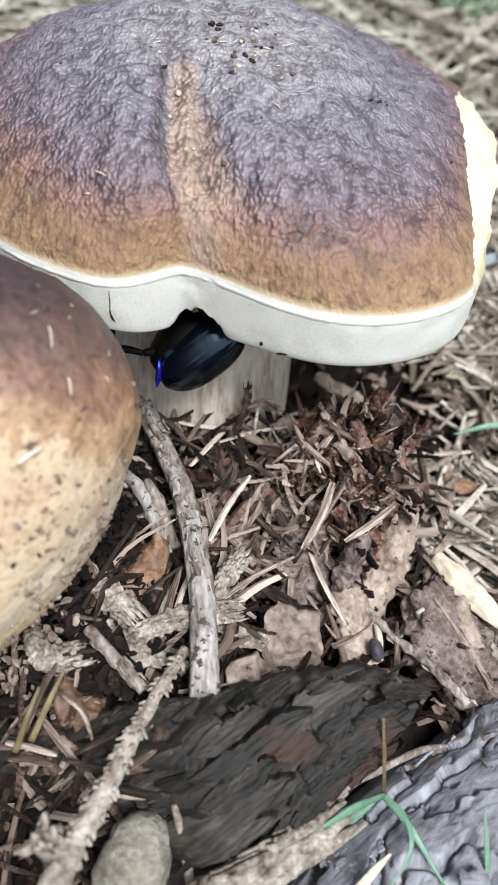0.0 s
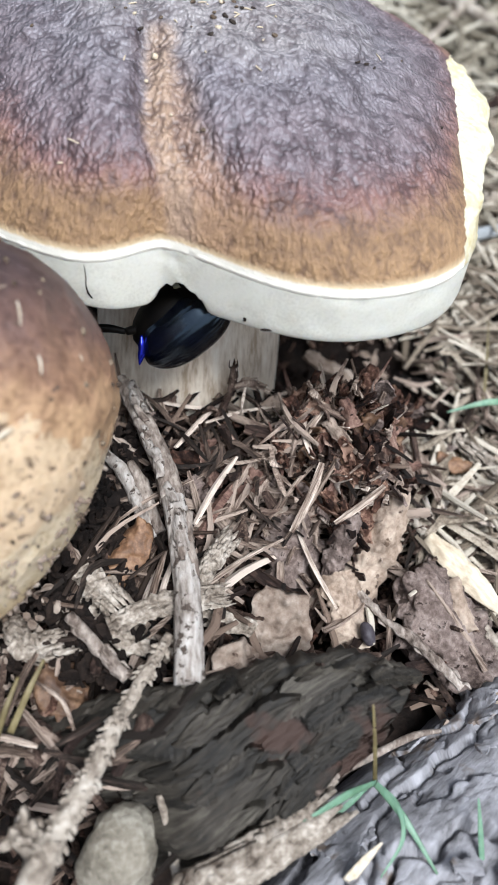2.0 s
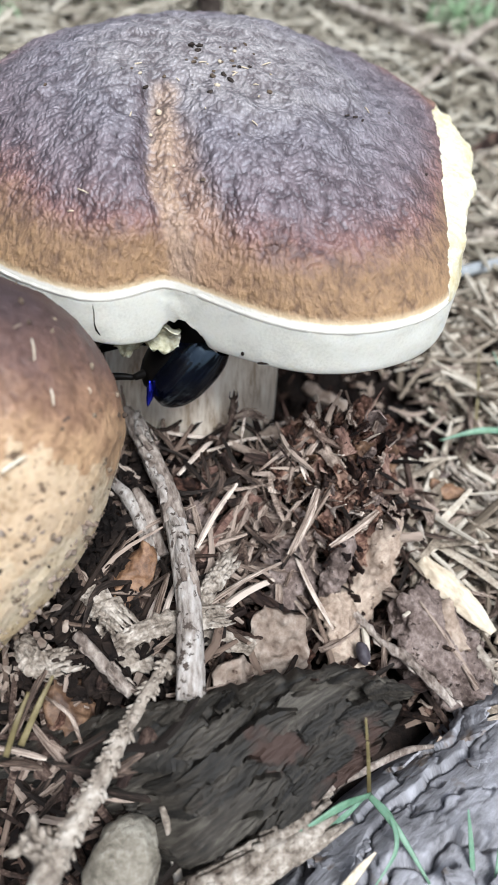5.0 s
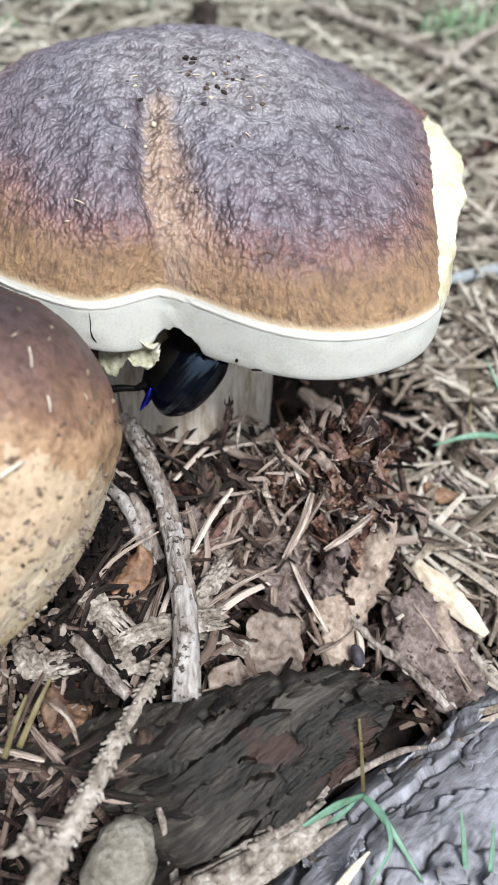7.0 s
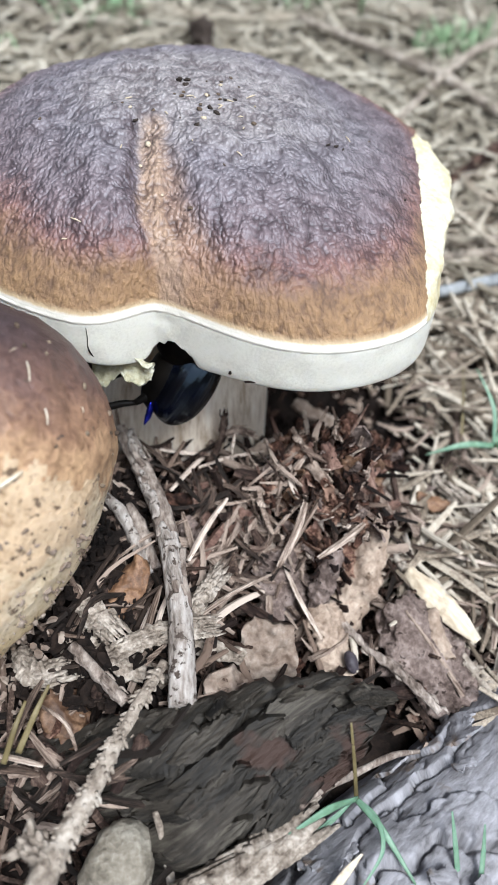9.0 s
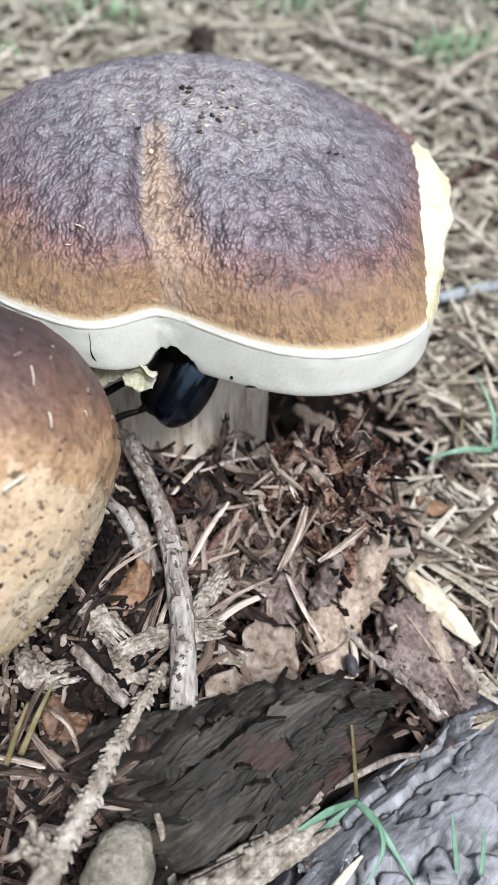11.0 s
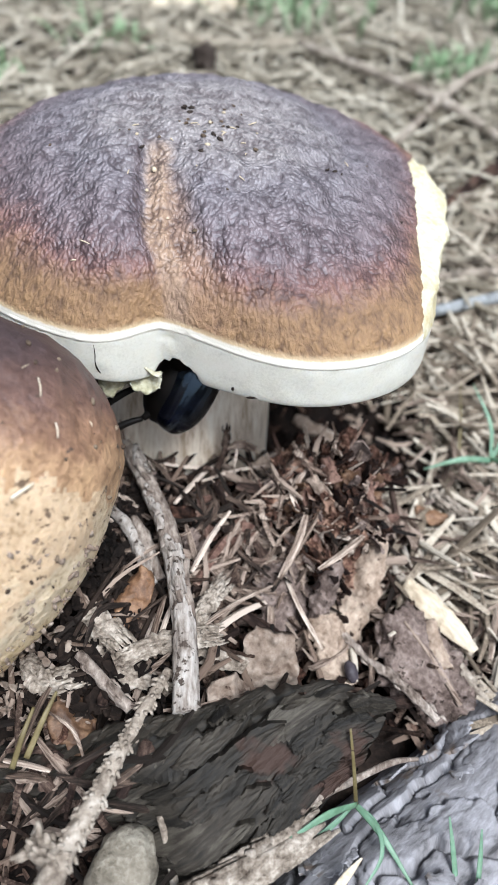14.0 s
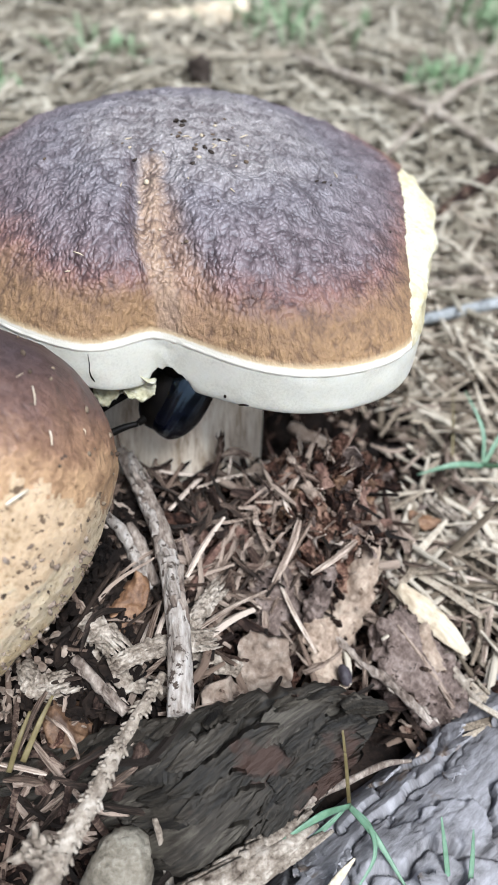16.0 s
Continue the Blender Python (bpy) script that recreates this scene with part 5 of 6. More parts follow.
flake("brown_leaf", "dark curled leaf scrap at the foot of the mound", "dead leaf", (27.6, -40.2, 5.2), (62, -12, 14), (9, 4.2), M_CLUMP, 0.2, -0.5, 0.5, 62.0, 0.5, 0.3, 0.0009)
flake("brown_leaf", "rust-brown curled leaf scrap crowning the mound", "dead leaf", (26.2, -31.0, 16.2), (66, 12, -24), (6.5, 4.6), M_RUST, 0.3, -0.5, 0.5, 63.0, 0.4, 0.3, 0.0009)
flake("brown_leaf", "pinkish withered leaf scrap crowning the mound", "dead leaf", (29.6, -30.4, 15.6), (58, -14, 28), (7.0, 5.0), M_REDDISH, 0.3, -0.4, 0.6, 64.0, 0.4, 0.3, 0.0009)
flake("brown_leaf", "orange-brown leaf scrap beside the dark bark", "dead leaf", (-13.2, -64.2, 9.6), (10, 10, 40), (9, 6), M_RUST, 0.2, -0.2, 0.3, 7.0)
flake("pale_leaf", "bleached cream-white dead leaf", "dead leaf", (42.0, -44.6, 0.9), (8, -10, 36), (15, 3.9), M_PALE, 0.1, -0.15, 0.05, 8.0, 0.4)
flake("pale_leaf", "small tan and cream leaf scrap", "dead leaf", (41.0, -49.4, 0.4), (8, 18, 14), (8, 4.0), M_TAN, 0.15, -0.3, 0.05, 9.0, 0.4)
flake("bud_scale", "small orange bud scale on pale needles", "bud scale", (46.3, -21.6, -0.6), (10, 12, 75), (6.0, 3.6), M_ORANGE, 0.3, -0.35, 0.15, 10.0)
flake("leaf_scrap", "reddish brown curled bark scrap beside the stick", "bark scrap", (5.2, -30.4, 8.7), (55, 0, 10), (7.5, 5.5), M_REDDISH, 0.25, -0.3, 0.45, 40.0, 0.5, 0.3, 0.0008)
flake("leaf_scrap", "reddish brown curled bark scrap beside the stick", "bark scrap", (9.5, -34.6, 7.1), (50, 10, -25), (8, 5), M_REDDISH, 0.25, -0.3, 0.45, 41.0, 0.5, 0.3, 0.0008)
flake("leaf_scrap", "purplish grey leaf scrap beside the stick", "bark scrap", (2.9, -36.4, 7.9), (50, -20, 15), (7, 3.5), M_PURPLE, 0.25, -0.3, 0.45, 42.0, 0.5, 0.3, 0.0008)
flake("leaf_scrap", "small tan leaf scrap in the crumbs", "bark scrap", (12.0, -35.4, 5.3), (40, 0, 20), (4, 3), M_TAN, 0.25, -0.3, 0.45, 43.0, 0.5, 0.3, 0.0008)
flake("leaf_scrap", "small tan leaf scrap in the crumbs", "bark scrap", (15.8, -38.9, 3.5), (60, 0, 0), (3.5, 2.2), M_TAN, 0.25, -0.3, 0.45, 44.0, 0.5, 0.3, 0.0008)
flake("leaf_scrap", "reddish brown curled bark scrap beside the stick", "bark scrap", (18.8, -36.5, 3.8), (60, 10, -10), (9, 6), M_REDDISH, 0.25, -0.3, 0.45, 45.0, 0.5, 0.3, 0.0008)
flake("leaf_scrap", "pale flaky bark scrap beside the stick", "bark scrap", (6.0, -55.2, 8.1), (20, 0, 80), (8, 3), M_PALE_TWIG, 0.25, -0.3, 0.45, 46.0, 0.5, 0.3, 0.0008)
flake("leaf_scrap", "pale flaky bark scrap beside the stick", "bark scrap", (-4.3, -59.4, 10.8), (20, 0, 70), (8, 3.4), M_PALE_TWIG, 0.25, -0.3, 0.45, 47.0, 0.5, 0.3, 0.0008)
flake("leaf_scrap", "pale flaky bark scrap beside the stick", "bark scrap", (-9.4, -54.9, 10.4), (30, 20, 40), (6, 4), M_PALE_TWIG, 0.25, -0.3, 0.45, 48.0, 0.5, 0.3, 0.0008)
flake("bleached_curl", "large pale curled leaf far back in the litter", "dead leaf", (2, 290, 6), (6, 0, -82), (62, 26), M_PALE, 0.1, -0.2, 0.2, 13.0, 1.0, 0.5, 0.002)
flake("wood_chip", "pinkish broken wood chip in the hollow", "wood chip", (28.5, 1.5, -1.5), (8, 0, 58), (11, 3.4), M_MUD, 0.05, -0.1, 0.3, 15.0, 1.5, 0.3)
v, f = lumped((0.0040, 0.0054, 0.0034), 21, 0.22, 1.6, 4)
thing("stone", "smooth grey-beige pebble between twig and bark", "stone", me=mesh_of("stone", v, f, M_STONE), at=pose(-0.0062, -0.0805, 0.0022, 10, 0, -15))
v, f = lumped((0.0010, 0.0017, 0.0010), 22, 0.08, 1.2, 3)
thing("seed", "small dark violet berry-like seed", "seed", me=mesh_of("seed", v, f, M_SEED), at=pose(0.0262, -0.0535, -0.0003, 20, 0, 15))
v, f = lumped((0.0042, 0.0042, 0.0065), 24, 0.6, 2.4, 4)
thing("cone_scrap", "dark brown gnawed cone scrap behind the mushroom", "cone", me=mesh_of("cone_scrap", v, f, M_CONE), at=pose(0.0085, 0.197, 0.006))


# ---- grass ----
def blades(name, label, lines, material=M_GRASS, group=""):
    ob = thing(name, label, "grass", group)
    for pts, radii, mat in lines:
        v, f = tube([mm(*p) for p in pts], [r * 0.001 for r in radii], 8, 8, 0.22, side=(0.1, -0.75, 0.65))
        part("blade", mesh_of("blade", v, f, mat or material), ob)
    return ob


blades("grass_seedling", "green grass seedling with spreading blades over the bark", [
    ([(21.1, -69.8, 15.9), (21.9, -72.2, 10.8), (22.9, -74.3, 4.0)], [0.14, 0.24, 0.3], M_GRASS_DRY),
    ([(22.9, -74.4, 4.4), (18.6, -76.6, 7.6), (13.6, -79.0, 7.2)], [0.4, 0.6, 0.15], None),
    ([(22.9, -73.9, 3.4), (25.6, -77.9, 3.6), (29.0, -83.4, 1.4)], [0.38, 0.45, 0.15], None),
    ([(22.9, -73.9, 3.4), (25.1, -76.7, 3.8), (25.2, -80.2, 3.4), (22.4, -83.6, 2.0)], [0.3, 0.34, 0.3, 0.12], None),
    ([(22.9, -73.9, 3.4), (19.3, -76.5, 2.2), (14.3, -78.5, 1.0)], [0.25, 0.3, 0.1], None),
    ([(22.9, -73.9, 3.4), (19.9, -75.9, 2.6), (12.6, -80.4, 2.0)], [0.2, 0.25, 0.1], None)])
blades("grass_sprout", "single thin green grass blade before the log", [([(33.6, -77.2, 7.0), (34.2, -80.0, 3.5), (34.8, -84, -1)], [0.12, 0.35, 0.4], None)])
blades("grass_sprout", "short yellowish grass blade before the log", [([(37.6, -78.5, 6.0), (37.4, -81.0, 3.4), (36.8, -84, 1)], [0.12, 0.35, 0.4], None)])
blades("dry_grass_sprout", "pale bleached grass tip below the seedling", [([(22.3, -80.9, 5.4), (20.8, -82.0, 3.6), (18.9, -83.6, 1)], [0.15, 0.6, 0.8], M_PALE)])
blades("dry_grass_sprout", "yellowish dry grass blades beside the spruce twig", [([(-14.4, -63.7, 15.5), (-15.7, -66.5, 14.5), (-17.7, -70.1, 11.5)], [0.18, 0.34, 0.4], M_GRASS_DRY), ([(-17.0, -65.4, 15.0), (-18.0, -68.4, 14.0), (-19.3, -71.1, 11.0)], [0.18, 0.32, 0.36], M_GRASS_DRY)])
blades("grass_tuft", "small tuft of green grass in pale needles", [
    ([(60.8, -9.6, 0.5), (53.4, -12.0, 3.1), (46.6, -12.6, 1.2)], [0.55, 0.6, 0.15], None),
    ([(60.8, -9.6, 0.5), (65, -5, 5), (71, -1, 6)], [0.5, 0.6, 0.15], None),
    ([(60.8, -9.6, 0.5), (60.5, -5, 6), (58, 2, 10)], [0.4, 0.45, 0.1], None),
    ([(60.8, -9.6, 0.5), (64, -14, 4), (66, -20, 5)], [0.5, 0.5, 0.1], None),
    ([(55.9, -7.0, -3.2), (56.6, -1.0, 2), (57.1, 5.5, 7)], [0.3, 0.35, 0.1], M_GRASS_DRY)])


# ---- needles ----
def clear(x, y):
    """Where loose litter may lie: not inside the mushrooms or the bark slab."""
    if (x - 0.0015) ** 2 + (y + 0.003) ** 2 < 0.016 ** 2 or math.hypot(x + 0.033, y + 0.041) < 0.019:
        return False
    return not (-0.006 < x < 0.037 and -0.085 < y < (-0.064 if x < 0.014 else -0.060))


def needle_mesh(seed, mat, name="spruce_needle"):
    rnd = random.Random(seed)
    L, b = rnd.uniform(7, 16), rnd.uniform(-2.4, 2.4)
    v, f = tube([mm(-L / 2, 0, 0), mm(0, b, rnd.uniform(0, 1)), mm(L / 2, b * rnd.uniform(-0.6, 0.4), 0)], [0.00024, 0.00044, 0.0005, 0.00043, 0.0002], 8, 3, 0.62, ridge=0.68)
    return mesh_of(name, v, f, mat, smooth=False)


def placed_needle(a, b, r=0.6, mat=None, bend=0.0, seed=0):
    A, B = mm(*a), mm(*b)
    for q in (A, B):
        q.z = max(q.z, ground(q.x, q.y) + relief(q.x, q.y) + 0.0012)
    d = B - A
    h = d.length / 2
    v, f = tube([Vector((-h, 0, 0)), Vector((0, bend * 0.001, abs(bend) * 0.0004)), Vector((h, 0, 0))], [r * 0.0007, r * 0.001, r * 0.001, r * 0.00095, r * 0.0006], 8, 4, 0.6, ridge=0.7)
    at = Matrix.Translation((A + B) / 2) @ d.to_track_quat("X", "Z").to_matrix().to_4x4()
    thing("spruce_needle", "dry brown spruce needle on the litter", "needle", "fallen needles", me=mesh_of("spruce_needle", v, f, mat or M_NEEDLE_HERO, smooth=False), at=at)


for a, b, r, bend in (
        ((16.3, -38.2, 6.4), (22.6, -50.4, 0.2), 0.6, -0.6), ((2.5, -53.6, 12.0), (14.8, -41.6, 5.4), 0.65, 0.5), ((-13.6, -54.2, 12.6), (-7.9, -40.9, 12.4), 0.6, 0.3),
        ((-0.4, -30.2, 12.0), (9.7, -14.0, 8.0), 0.75, 0.4), ((-4.5, -19.5, 9.0), (6.4, -19.0, 8.4), 0.8, -0.8), ((2.2, -43.0, 11.2), (8.3, -31.6, 11.6), 0.75, 0.3),
        ((13.6, -38.8, 6.0), (20.0, -32.8, 12.6), 0.6, 0.6), ((21.7, -37.4, 6.9), (30.2, -34.5, 10.2), 0.75, 0.2), ((16.5, -22.9, 12.0), (17.9, -32.0, 11.6), 0.5, -0.8),
        ((21.7, -15.4, 15.0), (21.5, -27.0, 15.7), 0.6, 0.2), ((-18.6, -69.0, 11.5), (-15.3, -60.6, 13.0), 0.7, 0.3), ((-15.3, -60.6, 13.0), (-11.4, -60.2, 13.4), 0.6, 0.1),
        ((-20.7, -69.6, 10), (-14.9, -71.1, 10), 0.6, 0.1), ((-15.6, -64.9, 12.6), (-11.0, -69.9, 10.6), 0.4, 0.9), ((55.4, -3.3, -2.4), (48.8, -16.5, -2.0), 0.9, 0.2),
        ((31, -26, 17), (25, -36, 10), 0.5, 0.5), ((10.5, -22, 11), (17, -34, 12), 0.5, -0.5), ((4, -24, 10.5), (15, -20, 10), 0.6, 0.4), ((24, -31, 15), (15, -42, 6), 0.5, 0.4),
        ((-6, -52, 12.6), (1, -46, 12), 0.5, 0.2), ((-3.5, -57, 13), (-1.6, -48, 12.4), 0.7, 0.1), ((-2.6, -57, 12.6), (-0.6, -49, 12.0), 0.6, 0.1), ((36, -24, 4), (46, -33, -2), 0.7, 0.6),
        ((40, -28, 0), (54, -30, -2), 0.7, 1.2), ((41, -31, -1), (56, -36, -2), 0.7, -1.0), ((44, -40, -3), (58, -33, -2), 0.7, 0.8), ((50, -50, -4), (55, -38, -2), 0.8, 0.2)):
    placed_needle(a, b, r * 0.68, None, bend)
placed_needle((-20.5, -70.7, 8.0), (-15.3, -71.8, 9.0), 0.5, None, 0.3)

for a, b, r, bend, m in (
        ((-4.4, -3.2, -1.8), (6.0, -18.6, 9.6), 0.5, 0.8, 0),
        ((-2.6, -25.3, 11.3), (8.2, -4.8, -1.9), 0.85, 0.5, 1),
        ((-0.4, -32.4, 10.3), (9.8, -9.2, -0.1), 0.75, 0.4, 0),
        ((2.8, -42.9, 7.8), (9.0, -32.6, 8.2), 0.85, 0.3, 2),
        ((14.0, -39.9, 3.1), (19.5, -34.0, 9.4), 0.5, 0.3, 1),
        ((16.0, -39.3, 3.2), (21.1, -47.7, -0.9), 0.5, 0.5, 0),
        ((4.1, -52.7, 8.7), (14.8, -41.6, 1.5), 0.75, 0.6, 0),
        ((-13.1, -54.5, 12.0), (-7.6, -42.2, 11.9), 0.5, 0.2, 0),
        ((-5.2, -54.9, 11.3), (-2.5, -47.3, 10.4), 0.4, 0.1, 0),
        ((-4.4, -55.5, 11.6), (-1.8, -47.8, 10.3), 0.4, 0.1, 0),
        ((-5.9, -54.7, 11.1), (-3.2, -46.7, 10.0), 0.35, 0.1, 0),
        ((-9.4, -27.2, 11.0), (-5.4, -31.2, 10.8), 0.6, 0.2, 0),
        ((9.6, -29.0, 10.3), (18.9, -9.4, -2.7), 0.5, 0.4, 1),
        ((13.4, -8.2, -2.1), (20.9, -0.3, -6.4), 0.5, 0.2, 0),
        ((14.0, -31.1, 11.6), (15.5, -24.4, 12.6), 0.5, 0.3, 1),
        ((17.7, -30.3, 13.8), (20.6, -27.1, 16.5), 0.6, 0.2, 0),
        ((12.3, -37.5, 5.3), (17.9, -33.1, 9.6), 0.45, -0.5, 0),
        ((-11.6, -63.6, 9.4), (-16.5, -66.0, 7.3), 0.4, 0.3, 0),
        ((-15.4, -65.0, 8.4), (-11.1, -68.2, 4.4), 0.35, -1.2, 0),
        ((8.6, -43.0, 3.7), (11.6, -37.3, 5.0), 0.4, 0.3, 1),
        ((29.2, -36.4, 11.0), (21.4, -42.2, 10.2), 0.5, 0.3, 0),
        ((20.0, -34.6, 14.0), (15.6, -42.4, 8.4), 0.6, 0.5, 0),
        ((33.5, -36.0, 9.5), (27.0, -33.5, 13.0), 0.5, 0.2, 1),
        ((13.2, -30.8, 12.8), (15.2, -37.0, 9.4), 0.45, -0.4, 1),
        ((18.2, -26.4, 15.0), (19.0, -33.4, 13.4), 0.5, -0.6, 0)):
    placed_needle(a, b, r, (M_NEEDLE_HERO, M_SPLINTER, M_REDDISH)[m], bend)


def rain_of_needles():
    """Single needles strewn over the front of the place."""
    rnd = random.Random(11)
    meshes = [needle_mesh(k, M_NEEDLE) for k in range(14)]
    for k in range(380):
        x, y = (rnd.uniform(-0.02, 0.065), rnd.uniform(-0.078, 0.01)) if k < 220 else (rnd.gauss(0.009, 0.009), rnd.gauss(-0.038, 0.012))
        if (x - 0.0015) ** 2 + (y + 0.003) ** 2 < 0.0165 ** 2:
            continue
        if ((x - 0.031) / 0.014) ** 2 + ((y - 0.002) / 0.017) ** 2 < 1 or not clear(x, y) or (x > 0.028 and y < -0.055) or math.hypot(x - 0.013, y + 0.054) < 0.011 or math.hypot(x + 0.033, y + 0.041) < 0.02:
            continue
        if k >= 220 and y > -0.027 and x < 0.014:
            continue
        ob = thing("spruce_needle", "dry brown spruce needle on the litter", "needle", "fallen needles", me=meshes[k % 14])
        ob.matrix_basis = pose(x, y, ground(x, y) + relief(x, y) + rnd.uniform(0.0004, 0.0034), rnd.uniform(-40, 40), rnd.gauss(0, 11 if k < 220 else 22), rnd.uniform(0, 360))


rain_of_needles()


def splinters():
    """Flat splinters of rotten wood and bark round the stem."""
    rnd = random.Random(21)
    meshes = []
    for k in range(12):
        L, w = rnd.uniform(6, 13) * 0.001, rnd.uniform(0.9, 2.2) * 0.001
        meshes.append(mesh_of("wood_splinter", *sheet(L, w, rnd.uniform(0.5, 1.0) * 0.001, rnd.uniform(-0.1, 0.2), 0.1, 0.35, 0.0003, k * 3.1, 8, 4, rnd.uniform(0, 0.5), 0.25), M_SPLINTER, smooth=False))
    for k in range(100):
        x, y = (rnd.gauss(0.021, 0.010), rnd.gauss(-0.033, 0.011)) if k < 85 else (rnd.uniform(-0.018, 0.02), rnd.uniform(-0.062, -0.02))
        if (x - 0.0015) ** 2 + (y + 0.003) ** 2 < 0.0165 ** 2 or math.hypot(x + 0.03, y + 0.044) < 0.02:
            continue
        ob = thing("wood_splinter", "brown splinter of rotten wood in the litter", "wood splinter", "wood splinters", me=meshes[k % 12])
        ob.matrix_basis = pose(x, y, ground(x, y) + relief(x, y) + rnd.uniform(0.001, 0.004), rnd.gauss(15, 28), rnd.gauss(0, 30), rnd.uniform(0, 360))


splinters()


def bark_scraps():
    """Small scraps of bark and dead leaf all over the front of the litter."""
    rnd = random.Random(41)
    mats = (M_SPLINTER, M_PURPLE, M_SPLINTER, M_CLUMP, M_MUD, M_CLUMP)
    meshes = []
    for k in range(18):
        L = rnd.uniform(2.4, 6.5) * 0.001
        meshes.append(mesh_of("bark_scrap", *sheet(L, L * rnd.uniform(0.4, 0.8), rnd.uniform(0.3, 0.8) * 0.001, rnd.uniform(-0.1, 0.3), rnd.uniform(-0.3, 0.2), 0.6, 0.0004, k * 5.3, 9, 7, 0.2, 0.25), mats[k % 6], smooth=False))
    for k in range(95):
        x, y = rnd.uniform(-0.02, 0.055), rnd.uniform(-0.085, -0.008)
        if not clear(x, y) or math.hypot(x + 0.03, y + 0.044) < 0.02 or (x < -0.006 and y < -0.06 and k % 6 == 4):
            continue
        ob = thing("bark_scrap", "small ragged scrap of bark in the litter", "bark scrap", "bark scraps", me=meshes[k % 18])
        ob.matrix_basis = pose(x, y, ground(x, y) + relief(x, y) + rnd.uniform(0.0, 0.003), rnd.gauss(20, 25), rnd.gauss(0, 25), rnd.uniform(0, 360))


bark_scraps()


def slab_litter():
    """Needles and scraps caught on the hollow end of the bark slab."""
    rnd = random.Random(63)
    needles = [needle_mesh(40 + k, M_NEEDLE if k % 3 else M_SPLINTER) for k in range(8)]
    scraps = []
    for k in range(6):
        L = rnd.uniform(2.5, 5.5) * 0.001
        scraps.append(mesh_of("bark_scrap", *sheet(L, L * rnd.uniform(0.4, 0.8), 0.0005, 0.2, -0.2, 0.6, 0.0004, k * 4.7, 9, 7, 0.2, 0.25), (M_SPLINTER, M_CLUMP, M_PURPLE)[k % 3], smooth=False))
    for k in range(38):
        s, t = rnd.uniform(0.02, 0.46), rnd.uniform(0.06, 0.72)
        at = Matrix.Translation(slab_point(s, t) + SLAB_OUT * rnd.uniform(0.8, 1.8) * 0.001) @ SLAB_OUT.to_track_quat("Z", "Y").to_matrix().to_4x4()
        if k % 3:
            thing("spruce_needle", "dry brown spruce needle on the dark bark", "needle", "fallen needles", me=needles[k % 8], at=at @ pose(0, 0, 0, rnd.uniform(-30, 30), rnd.gauss(0, 9), rnd.gauss(0, 45)))
        else:
            thing("bark_scrap", "small ragged scrap of bark on the dark slab", "bark scrap", "bark scraps", me=scraps[k % 6], at=at @ pose(0, 0, 0, rnd.gauss(0, 20), rnd.gauss(0, 20), rnd.uniform(0, 360)))


slab_litter()


def litter(name, label, count, mat, region, seed, length=(8, 17), lift=(0.0, 0.003), tilt=14.0, thick=0.55, keep=None):
    """Uncountable needles and stalks in one mesh."""
    rnd = random.Random(seed)
    v, f = [], []
    k = 0
    while k < count:
        x, y = region(rnd)
        if keep and not keep(x, y):
            continue
        k += 1
        L, a = rnd.uniform(*length) * 0.0005, rnd.uniform(0, 2 * math.pi)
        d = Vector((math.cos(a), math.sin(a), math.tan(radians(rnd.gauss(0, tilt)))))
        z = ground(x, y) + rnd.uniform(*lift)
        c = Vector((x, y, z))
        bend = Vector((-d.y, d.x, rnd.uniform(-0.3, 0.6))) * rnd.gauss(0, 0.0002 * (length[0] + length[1]) / 2 * 0.5)
        r = thick * rnd.uniform(0.7, 1.35) * 0.001
        tube([c - d * L, c + bend, c + d * L], [r * 0.65, r * 0.95, r, r * 0.9, r * 0.5], 6, 2, 0.65, verts=v, faces=f, ridge=0.78)
    thing(name, label, "litter", kind="stuff", me=mesh_of(name, v, f, mat, smooth=False))


def open_ground(x, y):
    return clear(x, y) and not (x < 0.047 and y < -0.054) and math.hypot((x - 0.038) / 0.011, (y + 0.051) / 0.009) > 1 and ((x - 0.034) / 0.02) ** 2 + ((y - 0.002) / 0.021) ** 2 > 1 and not (x < 0.039 and -0.044 < y < 0.02)


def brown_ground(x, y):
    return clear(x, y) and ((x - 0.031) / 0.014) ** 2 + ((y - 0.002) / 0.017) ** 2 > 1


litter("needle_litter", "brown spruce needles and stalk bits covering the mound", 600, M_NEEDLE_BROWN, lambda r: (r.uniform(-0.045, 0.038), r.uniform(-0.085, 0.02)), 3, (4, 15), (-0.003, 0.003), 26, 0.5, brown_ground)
litter("pale_needle_litter", "pale dry needles and stalks matted over the ground", 2300, M_NEEDLE_PALE, lambda r: (r.uniform(0.026, 0.11), r.uniform(-0.075, 0.10)), 4, (9, 28), (-0.002, 0.005), 12, 0.68, open_ground)
litter("far_needle_litter", "pale dry needles and stalks far behind the mushroom", 6500, M_NEEDLE_FAR, lambda r: (r.uniform(-0.17, 0.26), r.uniform(0.03, 0.42)), 5, (10, 38), (-0.001, 0.006), 10, 0.95, clear)


